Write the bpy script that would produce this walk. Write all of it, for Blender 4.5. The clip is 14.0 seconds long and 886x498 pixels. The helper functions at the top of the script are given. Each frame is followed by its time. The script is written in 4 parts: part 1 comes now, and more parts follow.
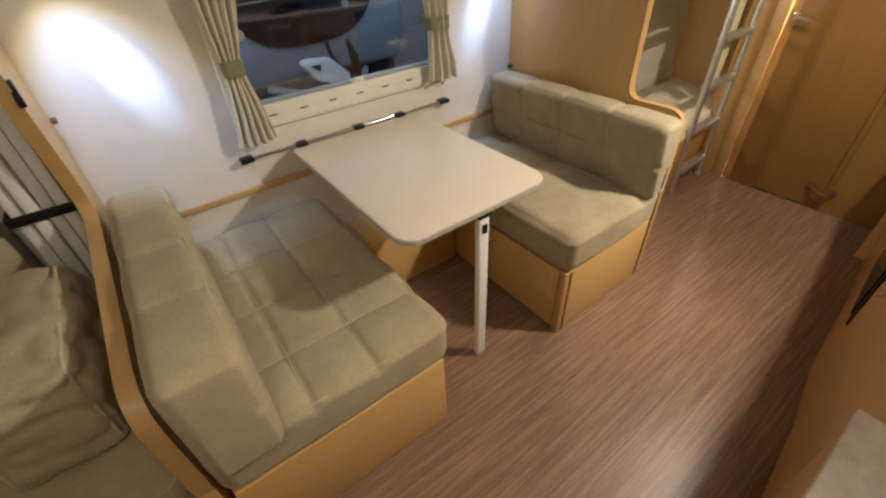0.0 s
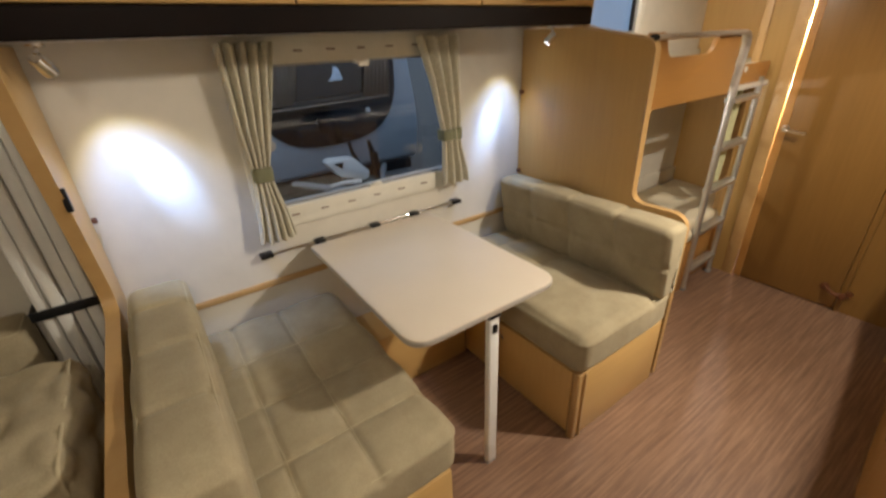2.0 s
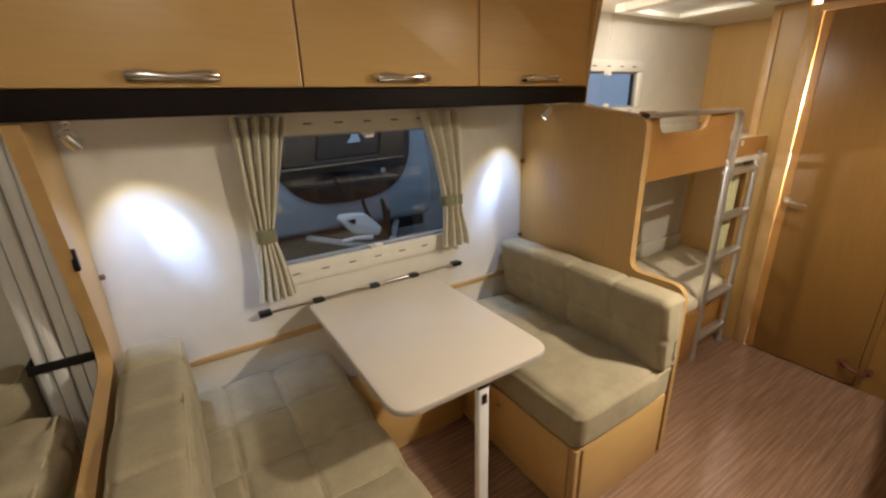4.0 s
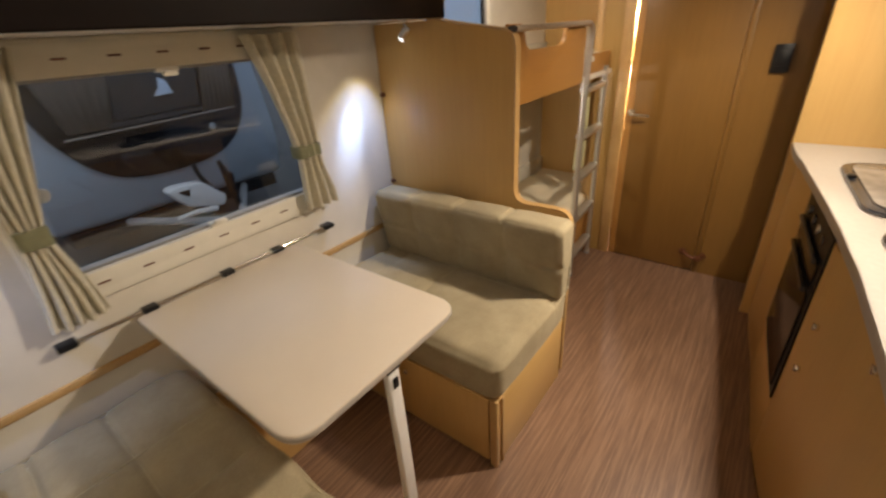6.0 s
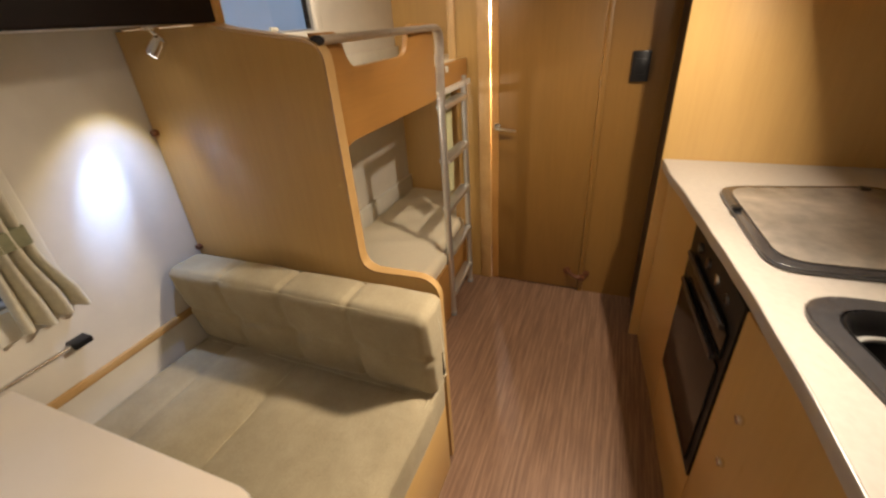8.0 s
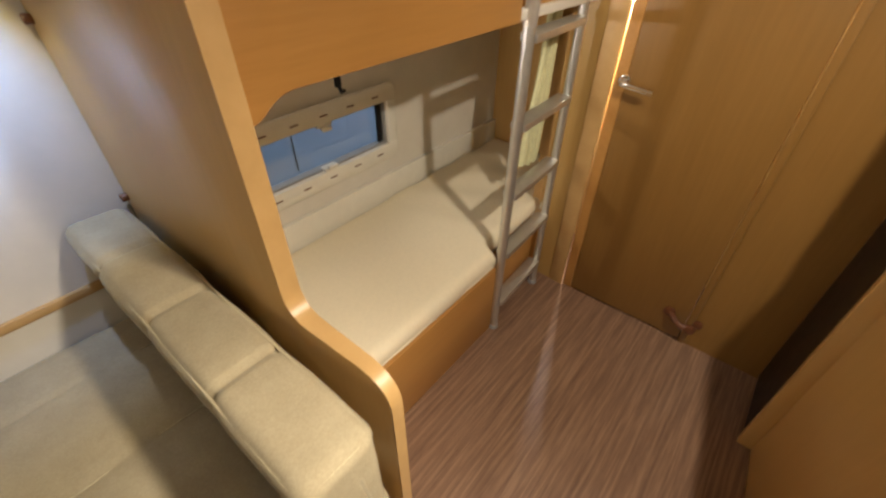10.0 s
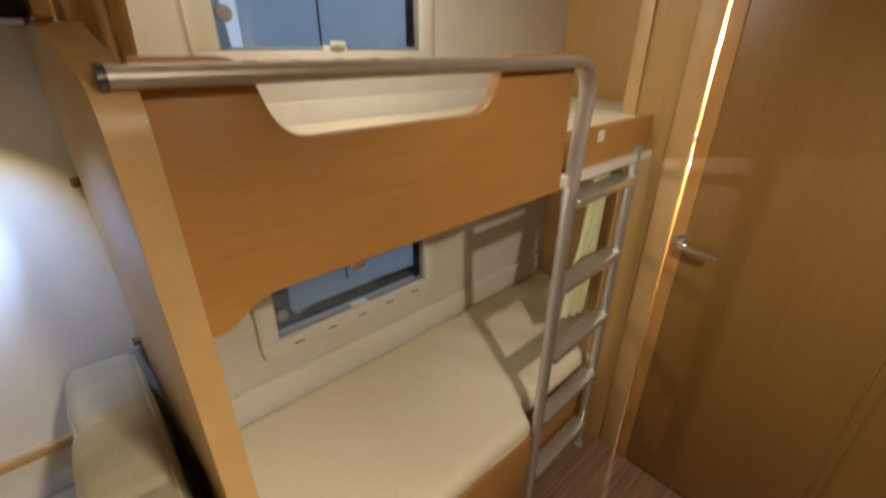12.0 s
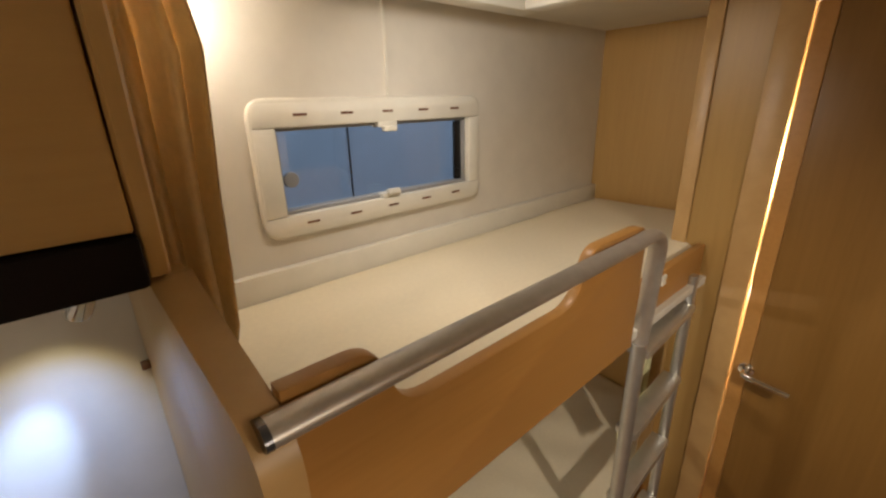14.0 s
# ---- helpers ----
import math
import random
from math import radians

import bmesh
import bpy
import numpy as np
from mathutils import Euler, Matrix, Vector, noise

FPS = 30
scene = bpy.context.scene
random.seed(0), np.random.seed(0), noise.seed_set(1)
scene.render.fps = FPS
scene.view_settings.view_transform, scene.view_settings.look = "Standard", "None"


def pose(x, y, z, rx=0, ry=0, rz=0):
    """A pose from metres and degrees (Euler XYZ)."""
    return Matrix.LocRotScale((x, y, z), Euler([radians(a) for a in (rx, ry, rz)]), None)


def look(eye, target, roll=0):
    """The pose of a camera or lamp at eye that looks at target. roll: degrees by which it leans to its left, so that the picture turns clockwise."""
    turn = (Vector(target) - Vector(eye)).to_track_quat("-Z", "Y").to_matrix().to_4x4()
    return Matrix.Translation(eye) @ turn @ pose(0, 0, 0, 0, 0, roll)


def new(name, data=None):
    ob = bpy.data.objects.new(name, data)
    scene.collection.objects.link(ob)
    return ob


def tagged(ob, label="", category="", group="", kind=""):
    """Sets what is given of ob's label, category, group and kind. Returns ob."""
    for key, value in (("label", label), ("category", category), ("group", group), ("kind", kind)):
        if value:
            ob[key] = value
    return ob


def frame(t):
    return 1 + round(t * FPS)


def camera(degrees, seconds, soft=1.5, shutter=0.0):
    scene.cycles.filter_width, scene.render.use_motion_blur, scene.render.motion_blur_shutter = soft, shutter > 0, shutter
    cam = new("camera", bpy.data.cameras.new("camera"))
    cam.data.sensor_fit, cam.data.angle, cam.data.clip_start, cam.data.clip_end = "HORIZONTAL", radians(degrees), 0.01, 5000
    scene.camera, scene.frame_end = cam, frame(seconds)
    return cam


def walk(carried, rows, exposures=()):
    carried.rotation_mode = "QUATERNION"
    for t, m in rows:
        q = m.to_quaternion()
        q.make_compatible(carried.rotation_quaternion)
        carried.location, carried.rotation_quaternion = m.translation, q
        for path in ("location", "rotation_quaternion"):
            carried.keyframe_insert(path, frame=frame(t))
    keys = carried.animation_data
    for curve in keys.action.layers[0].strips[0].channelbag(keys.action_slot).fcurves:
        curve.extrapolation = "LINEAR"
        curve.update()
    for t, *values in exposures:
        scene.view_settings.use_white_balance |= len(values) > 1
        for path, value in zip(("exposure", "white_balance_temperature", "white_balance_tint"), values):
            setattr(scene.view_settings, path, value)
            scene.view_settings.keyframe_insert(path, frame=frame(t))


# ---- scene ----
cam = camera(93.2, 14.0, 2.4, 0.5)
PATH = [
    (0, (-0.216, 0.007, 1.4), (0.692, 1.285, 0.159), -2.9),
    (0.5, (-0.22, 0.012, 1.402), (0.703, 1.309, 0.191), -2.8),
    (1, (-0.221, 0.012, 1.408), (0.726, 1.353, 0.264), -2.7),
    (1.5, (-0.215, 0.004, 1.425), (0.754, 1.41, 0.384), -2.5),
    (2, (-0.209, 0.009, 1.447), (0.796, 1.487, 0.55), -2.5),
    (2.2, (-0.209, 0.006, 1.459), (0.806, 1.52, 0.636), -2.3),
    (4.3, (-0.133, -0.061, 1.49), (0.876, 1.535, 0.831), -1.6),
    (4.5, (-0.119, -0.08, 1.449), (0.906, 1.491, 0.755), -2.3),
    (5, (-0.082, -0.049, 1.447), (1.011, 1.401, 0.61), -2.5),
    (5.5, (-0.055, 0.03, 1.417), (1.158, 1.345, 0.523), -3.1),
    (6, (-0.027, 0.174, 1.429), (1.354, 1.289, 0.509), -4.2),
    (6.5, (0.023, 0.236, 1.426), (1.554, 1.112, 0.484), -4.0),
    (7, (0.166, 0.255, 1.428), (1.799, 0.958, 0.513), -3.4),
    (7.5, (0.323, 0.263, 1.444), (1.976, 0.914, 0.525), -3.5),
    (7.7, (0.389, 0.272, 1.45), (2.032, 0.927, 0.516), -3.8),
    (10, (1.186, 0.406, 1.358), (2.395, 1.395, 0.108), 0.5),
    (10.5, (1.285, 0.498, 1.336), (2.421, 1.48, 0.015), 0.4),
    (11, (1.345, 0.518, 1.339), (2.436, 1.587, 0.047), 0.0),
    (11.5, (1.377, 0.507, 1.38), (2.511, 1.72, 0.264), -0.2),
    (12, (1.379, 0.479, 1.444), (2.581, 1.823, 0.578), 0.2),
    (12.5, (1.376, 0.49, 1.509), (2.619, 1.907, 0.842), 1.1),
    (13, (1.366, 0.553, 1.596), (2.645, 1.987, 1.038), 1.0),
    (13.5, (1.36, 0.62, 1.655), (2.59, 2.077, 1.049), -1.1),
    (14, (1.351, 0.654, 1.676), (2.592, 2.073, 1.009), -1.5),
]
EXPOSURES = [(0.0, -0.10, 6500, 10), (4.5, -0.22, 6500, 10), (6.0, -0.26, 7000, 14), (7.5, -0.24, 7100, 15), (10.0, -0.14, 6600, 10), (11.5, -0.42, 6500, 10), (12.5, -0.66, 6500, 10), (14.0, -0.86, 6700, 12)]
walk(cam, [(t, look(eye, target, roll)) for t, eye, target, roll in PATH], EXPOSURES)

# ---- light ----
world = bpy.data.worlds.new("night")
scene.world = world
world.use_nodes = True
world.node_tree.nodes["Background"].inputs[0].default_value = (0.66, 0.77, 0.92, 1)
world.node_tree.nodes["Background"].inputs[1].default_value = 1.3


def lamp(name, kind, power, colour, m, **more):
    data = bpy.data.lights.new(name, kind)
    data.energy, data.color = power, colour
    for key, value in more.items():
        if key == "size":
            data.size = value
        elif key == "size_y":
            data.shape, data.size_y = "RECTANGLE", value
        elif key == "radius":
            data.shadow_soft_size = value
        elif key == "cone":
            data.spot_size = radians(value)
        elif key == "blend":
            data.spot_blend = value
    ob = new(name, data)
    ob.matrix_basis = m
    return ob


WARM, COOL, MILD = (1.0, 0.90, 0.75), (0.34, 0.53, 1.0), (1.0, 0.93, 0.83)
# added fill that brightens the lounge and left seat; no known lamp
lamp("lounge_fill", "POINT", 13.0, WARM, pose(-0.45, -0.14, 1.83), radius=0.05)
lamp("kitchen_spot_dinette", "SPOT", 170.0, WARM, look((1.70, -0.15, 1.855), (0.0, 0.90, 0.0)), radius=0.065, cone=101, blend=1.0)
lamp("kitchen_spot_bunks", "SPOT", 82.0, WARM, look((1.72, -0.10, 1.855), (2.48, 0.90, 0.0)), radius=0.022, cone=100, blend=0.9)
# weak added fill over the kitchen, beside the two spots
lamp("kitchen_fill", "AREA", 1.5, WARM, pose(1.60, -0.14, 1.868), size=0.9, size_y=0.035)
for side, at, goal in (("west", (-0.320, 1.415, 1.412), (-0.195, 1.60, 1.085)), ("east", (1.290, 1.425, 1.412), (1.172, 1.60, 1.06))):
    low = (goal[0], goal[1], goal[2] - 0.20)
    lamp("spot_core_" + side, "SPOT", 40.0, COOL, look(at, goal), radius=0.008, cone=24, blend=1.0)
    lamp("spot_halo_" + side, "SPOT", 20.0, (0.30, 0.50, 1.0), look(at, low), radius=0.012, cone=66, blend=1.0)
    lamp("spot_rim_" + side, "SPOT", 2.6, (1.0, 0.85, 0.4), look(at, low), radius=0.012, cone=73, blend=0.35)
lamp("bunk_lamp_low", "SPOT", 14.0, MILD, look((1.475, 1.49, 1.06), (2.66, 0.78, 0.85)), radius=0.012, cone=92, blend=0.95)
lamp("bunk_lamp_shelf", "POINT", 4.2, MILD, pose(1.515, 1.50, 1.85), radius=0.025)
# added fill without a fitting, evens the light along the upper bunk
lamp("bunk_fill_high", "SPOT", 15.0, MILD, look((1.90, 1.16, 1.87), (2.45, 1.60, 1.15)), radius=0.03, cone=158, blend=1.0)
lamp("washroom_lamp", "POINT", 50.0, MILD, pose(3.0, 1.005, 1.45), radius=0.02)
lamp("washroom_mirror_lamp", "POINT", 45.0, MILD, pose(2.752, 1.03, 1.15), radius=0.012)

# ---- materials ----


def material(name, build):
    m = bpy.data.materials.new(name)
    m.use_nodes = True
    nt = m.node_tree
    build(nt, nt.nodes["Principled BSDF"])
    return m


def noise_on(nt, scale, stretch=(1, 1, 1), detail=4.0, rough=0.6, offset=False):
    co = nt.nodes.new("ShaderNodeTexCoord")
    mp = nt.nodes.new("ShaderNodeMapping")
    mp.inputs["Scale"].default_value = stretch
    nt.links.new(co.outputs["Object"], mp.inputs["Vector"])
    if offset:
        info = nt.nodes.new("ShaderNodeObjectInfo")
        nt.links.new(info.outputs["Random"], mp.inputs["Location"])
    nz = nt.nodes.new("ShaderNodeTexNoise")
    nz.inputs["Scale"].default_value, nz.inputs["Detail"].default_value, nz.inputs["Roughness"].default_value = scale, detail, rough
    nt.links.new(mp.outputs["Vector"], nz.inputs["Vector"])
    return nz.outputs["Fac"]


def ramp(nt, fac, stops):
    r = nt.nodes.new("ShaderNodeValToRGB")
    while len(r.color_ramp.elements) < len(stops):
        r.color_ramp.elements.new(0.5)
    for e, (p, c) in zip(r.color_ramp.elements, stops):
        e.position, e.color = p, (*c, 1)
    nt.links.new(fac, r.inputs["Fac"])
    return r.outputs["Color"]


def blend(nt, fac, a, b, mode="MIX"):
    mx = nt.nodes.new("ShaderNodeMix")
    mx.data_type, mx.blend_type = "RGBA", mode
    for value, socket in ((fac, mx.inputs[0]), (a, mx.inputs[6]), (b, mx.inputs[7])):
        if isinstance(value, (int, float)):
            socket.default_value = value
        elif isinstance(value, tuple):
            socket.default_value = (*value, 1)
        else:
            nt.links.new(value, socket)
    return mx.outputs[2]


def bump(nt, bsdf, fac, strength, distance):
    b = nt.nodes.new("ShaderNodeBump")
    b.inputs["Strength"].default_value, b.inputs["Distance"].default_value = strength, distance
    nt.links.new(fac, b.inputs["Height"])
    nt.links.new(b.outputs["Normal"], bsdf.inputs["Normal"])


def rough_range(nt, bsdf, fac, low, high):
    mr = nt.nodes.new("ShaderNodeMapRange")
    mr.inputs["To Min"].default_value, mr.inputs["To Max"].default_value = low, high
    nt.links.new(fac, mr.inputs["Value"])
    nt.links.new(mr.outputs["Result"], bsdf.inputs["Roughness"])


def wood(dark, mid, light, stretch, rough=(0.32, 0.48)):
    def build(nt, b):
        grain = noise_on(nt, 5.0, stretch, 6.0, 0.62, True)
        broad = noise_on(nt, 2.2, tuple(max(0.35, s * 0.25) for s in stretch), 2.0, 0.5, True)
        col = ramp(nt, grain, [(0.28, dark), (0.5, mid), (0.74, light)])
        nt.links.new(blend(nt, 0.35, col, ramp(nt, broad, [(0.3, dark), (0.7, light)])), b.inputs["Base Color"])
        rough_range(nt, b, grain, *rough)
        bump(nt, b, grain, 0.05, 0.001)
    return build


def plain(colour, rough=0.5, metal=0.0, vary=0.06, scale=18.0, bumpy=0.03, gloss=0.5):
    def build(nt, b):
        b.inputs["Specular IOR Level"].default_value = gloss
        nz = noise_on(nt, scale, detail=5.0)
        lo = tuple(c * (1 - vary * 2) for c in colour)
        hi = tuple(min(1.0, c * (1 + vary)) for c in colour)
        nt.links.new(ramp(nt, nz, [(0.3, lo), (0.7, hi)]), b.inputs["Base Color"])
        b.inputs["Metallic"].default_value = metal
        rough_range(nt, b, nz, max(0.02, rough - 0.06), min(1.0, rough + 0.08))
        if bumpy:
            bump(nt, b, nz, bumpy, 0.002)
    return build


def fabric(dark, light):
    def build(nt, b):
        fine = noise_on(nt, 260.0, detail=3.0)
        broad = noise_on(nt, 7.0, detail=5.0, rough=0.65)
        col = blend(nt, 0.35, ramp(nt, broad, [(0.3, dark), (0.7, light)]), ramp(nt, fine, [(0.35, dark), (0.65, light)]))
        nt.links.new(col, b.inputs["Base Color"])
        b.inputs["Roughness"].default_value = 1.0
        b.inputs["Specular IOR Level"].default_value = 0.1
        b.inputs["Sheen Weight"].default_value = 0.3
        b.inputs["Sheen Roughness"].default_value = 0.4
        b.inputs["Sheen Tint"].default_value = (0.8, 0.76, 0.6, 1)
        bump(nt, b, fine, 0.25, 0.0015)
    return build


def thin_cloth(colour, through_share):
    """Cloth that lets some of the light behind it through."""
    def build(nt, b):
        plain(colour, 0.9, 0, 0.08, 60, 0.15)(nt, b)
        back, mix = nt.nodes.new("ShaderNodeBsdfTranslucent"), nt.nodes.new("ShaderNodeMixShader")
        back.inputs[0].default_value = (*colour, 1)
        mix.inputs[0].default_value = through_share
        nt.links.new(b.outputs[0], mix.inputs[1])
        nt.links.new(back.outputs[0], mix.inputs[2])
        nt.links.new(mix.outputs[0], nt.nodes["Material Output"].inputs[0])
    return build


def vinyl(nt, b):
    streak = noise_on(nt, 3.0, (1.1, 30.0, 1.0), 5.0, 0.6)
    fine = noise_on(nt, 6.0, (3.0, 90.0, 1.0), 4.0, 0.7)
    broad = noise_on(nt, 1.8, (0.7, 3.0, 1.0), 3.0)
    col = ramp(nt, streak, [(0.32, (0.11, 0.057, 0.033)), (0.48, (0.22, 0.122, 0.073)), (0.62, (0.37, 0.225, 0.14))])
    col = blend(nt, 0.3, col, ramp(nt, fine, [(0.35, (0.07, 0.036, 0.022)), (0.65, (0.34, 0.21, 0.14))]))
    col = blend(nt, 0.25, col, ramp(nt, broad, [(0.35, (0.11, 0.06, 0.04)), (0.65, (0.25, 0.15, 0.10))]))
    nt.links.new(col, b.inputs["Base Color"])
    rough_range(nt, b, fine, 0.30, 0.46)
    bump(nt, b, fine, 0.08, 0.001)


def glass_pane(nt, b):
    out = nt.nodes["Material Output"]
    clear, shine, mix, fres = (nt.nodes.new(k) for k in ("ShaderNodeBsdfTransparent", "ShaderNodeBsdfGlossy", "ShaderNodeMixShader", "ShaderNodeLayerWeight"))
    clear.inputs[0].default_value = (0.86, 0.9, 0.94, 1)
    shine.inputs["Roughness"].default_value = 0.03
    fres.inputs[0].default_value = 0.5
    steep, share = nt.nodes.new("ShaderNodeMath"), nt.nodes.new("ShaderNodeMath")
    steep.operation, share.operation = "POWER", "MULTIPLY_ADD"
    steep.inputs[1].default_value, share.inputs[1].default_value, share.inputs[2].default_value = 4.5, 0.6, 0.08
    nt.links.new(fres.outputs["Facing"], steep.inputs[0])
    nt.links.new(steep.outputs[0], share.inputs[0])
    nt.links.new(share.outputs[0], mix.inputs[0])
    nt.links.new(clear.outputs[0], mix.inputs[1])
    nt.links.new(shine.outputs[0], mix.inputs[2])
    nt.links.new(mix.outputs[0], out.inputs[0])


def glow(colour, strength):
    def build(nt, b):
        b.inputs["Base Color"].default_value = (*colour, 1)
        b.inputs["Emission Color"].default_value = (*colour, 1)
        b.inputs["Emission Strength"].default_value = strength
    return build


OAK_D, OAK_M, OAK_L = (0.53, 0.330, 0.120), (0.565, 0.358, 0.132), (0.60, 0.385, 0.146)
WOOD_V = material("oak_veneer_upright", wood(OAK_D, OAK_M, OAK_L, (16, 16, 1.0), (0.24, 0.36)))
WOOD_X = material("oak_veneer_along", wood(OAK_D, OAK_M, OAK_L, (1.0, 16, 16)))
# same oak as elsewhere; the shade by the washroom is put into this colour
WOOD_D = material("oak_veneer_shaded", wood((0.195, 0.098, 0.023), (0.218, 0.111, 0.027), (0.238, 0.123, 0.032), (16, 16, 1.0), (0.28, 0.4)))
WOOD_C = material("amber_column_veneer", wood((0.36, 0.215, 0.068), (0.40, 0.243, 0.08), (0.43, 0.266, 0.09), (16, 16, 1.0)))
WOOD_R = material("cherry_veneer_along", wood((0.385, 0.185, 0.048), (0.43, 0.212, 0.058), (0.47, 0.24, 0.068), (1.0, 16, 16)))
WOOD_E = material("oak_edging", wood((0.40, 0.24, 0.09), (0.47, 0.29, 0.115), (0.53, 0.335, 0.14), (3, 3, 3)))
FABRIC = material("sage_velour", fabric((0.285, 0.235, 0.15), (0.435, 0.37, 0.245)))
FABRIC_T = material("sage_velour_piping", fabric((0.38, 0.315, 0.20), (0.52, 0.45, 0.30)))
LINEN = material("cream_sheet", plain((0.76, 0.675, 0.50), 0.9, 0, 0.02, 90, 0.15))
CURTAIN = material("curtain_cloth", plain((0.60, 0.56, 0.44), 0.9, 0, 0.07, 60, 0.15))
CURTAIN_G = material("curtain_band", plain((0.20, 0.20, 0.12), 0.9, 0, 0.08, 60, 0.15))
CURTAIN_S = material("pale_green_cloth", plain((0.60, 0.58, 0.34), 0.9, 0, 0.06, 60, 0.15))
CURTAIN_B = material("bunk_curtain_cloth", thin_cloth((0.68, 0.53, 0.31), 0.45))
WALL = material("cream_wallboard", plain((0.67, 0.63, 0.55), 0.55, 0, 0.03, 9, 0.03))
PLASTIC = material("cream_plastic", plain((0.72, 0.69, 0.60), 0.4, 0, 0.03, 14, 0.02))
WHITE = material("white_laminate", plain((0.45, 0.415, 0.37), 0.35, 0, 0.04, 60, 0.02))
TABLE = material("table_laminate", plain((0.71, 0.625, 0.52), 0.33, 0, 0.015, 5, 0))
MOTTLED = material("mottled_white_laminate", plain((0.72, 0.655, 0.59), 0.35, 0, 0.10, 26, 0.02))
LACQUER = material("white_lacquer", plain((0.78, 0.77, 0.74), 0.3, 0, 0.02, 20, 0.01))
DARK = material("dark_brown_laminate", plain((0.008, 0.004, 0.003), 0.6, 0, 0.1, 20, 0.02, 0.15))
BLACK = material("black_plastic", plain((0.010, 0.010, 0.011), 0.35, 0, 0.1, 30, 0.02, 0.3))
GREY = material("grey_plastic", plain((0.30, 0.30, 0.30), 0.45, 0, 0.05, 30, 0.02))
ALU = material("satin_aluminium", plain((0.62, 0.61, 0.58), 0.38, 0.85, 0.04, 40, 0.02))
BRONZE = material("bronzed_aluminium", plain((0.56, 0.52, 0.47), 0.42, 0.7, 0.05, 40, 0.02))
CHROME = material("chrome", plain((0.82, 0.82, 0.82), 0.08, 1.0, 0.02, 30, 0))
STEEL = material("brushed_steel_dark", plain((0.12, 0.12, 0.13), 0.2, 0.7, 0.08, 40, 0.02))
SMOKE = material("smoked_glass_lid", plain((0.30, 0.27, 0.235), 0.16, 0.0, 0.22, 7, 0.01))
BROWN = material("brown_plastic", plain((0.13, 0.045, 0.018), 0.4, 0, 0.08, 30, 0.02))
VINYL = material("streaked_brown_vinyl", vinyl)
GLASS = material("window_acrylic", glass_pane)
BULB = material("cool_led", glow((0.85, 0.92, 1.0), 14.0))
OPAL = material("opal_diffuser", glow((1.0, 0.8, 0.5), 6.0))
BODY = material("pale_caravan_skin", plain((0.36, 0.39, 0.42), 0.4, 0, 0.04, 5, 0.01))
BODY_B = material("pale_blue_skin", plain((0.62, 0.73, 0.86), 0.45, 0, 0.04, 5, 0.01))
TINT = material("tinted_acrylic", plain((0.010, 0.010, 0.012), 0.12, 0, 0.1, 4, 0.005))
# these two colours carry the dimness of things seen through tinted glass
DIMMED = material("cloth_dimmed_by_glass", plain((0.30, 0.25, 0.21), 0.9, 0, 0.1, 20, 0.1))
GLOOM = material("upholstery_dimmed_by_glass", plain((0.055, 0.052, 0.052), 0.9, 0, 0.15, 14, 0.1))
ASPHALT = material("yard_asphalt", plain((0.05, 0.05, 0.052), 0.85, 0, 0.2, 25, 0.2))

# ---- mesh helpers ----


def box(x0, x1, y0, y1, z0, z1, bevel=0.003, segments=2):
    bm = bmesh.new()
    bmesh.ops.create_cube(bm, size=1)
    for v in bm.verts:
        v.co = Vector(((x0 + x1) / 2 + v.co.x * (x1 - x0), (y0 + y1) / 2 + v.co.y * (y1 - y0), (z0 + z1) / 2 + v.co.z * (z1 - z0)))
    if bevel:
        bmesh.ops.bevel(bm, geom=bm.edges[:], offset=min(bevel, 0.45 * min(x1 - x0, y1 - y0, z1 - z0)), segments=segments, profile=0.5, affect="EDGES")
    return bm


def joined(*parts):
    bm = bmesh.new()
    for p in parts:
        me = bpy.data.meshes.new("tmp")
        p.to_mesh(me)
        p.free()
        bm.from_mesh(me)
        bpy.data.meshes.remove(me)
    return bm


def prism(outline, axis, a, b, bevel=0.0, segments=2):
    """An outline of pairs pushed along an axis: x takes (y, z), y takes (x, z), z takes (x, y)."""
    bm = bmesh.new()
    at = {"x": lambda p, d: (d, p[0], p[1]), "y": lambda p, d: (p[0], d, p[1]), "z": lambda p, d: (p[0], p[1], d)}[axis]
    lo, hi = [bm.verts.new(at(p, a)) for p in outline], [bm.verts.new(at(p, b)) for p in outline]
    n = len(outline)
    bm.faces.new(lo), bm.faces.new(hi)
    for i in range(n):
        bm.faces.new((lo[i], lo[(i + 1) % n], hi[(i + 1) % n], hi[i]))
    bmesh.ops.recalc_face_normals(bm, faces=bm.faces[:])
    if bevel:
        rim = [e for e in bm.edges if (e.verts[0] in lo and e.verts[1] in lo) or (e.verts[0] in hi and e.verts[1] in hi)]
        bmesh.ops.bevel(bm, geom=rim, offset=bevel, segments=segments, profile=0.5, affect="EDGES")
    return bm


def rounded(points, radius, steps=6):
    """An outline with its corners rounded; radius may be one number or one for each corner."""
    out = []
    n = len(points)
    for i in range(n):
        r = radius[i] if isinstance(radius, (list, tuple)) else radius
        p, a, b = Vector(points[i]), Vector(points[i - 1]), Vector(points[(i + 1) % n])
        if r <= 0:
            out.append(tuple(p))
            continue
        da, db = min(r, (a - p).length * 0.49), min(r, (b - p).length * 0.49)
        s, e = p + (a - p).normalized() * da, p + (b - p).normalized() * db
        for k in range(steps + 1):
            t = k / steps
            out.append(tuple((1 - t) ** 2 * s + 2 * t * (1 - t) * p + t * t * e))
    return out


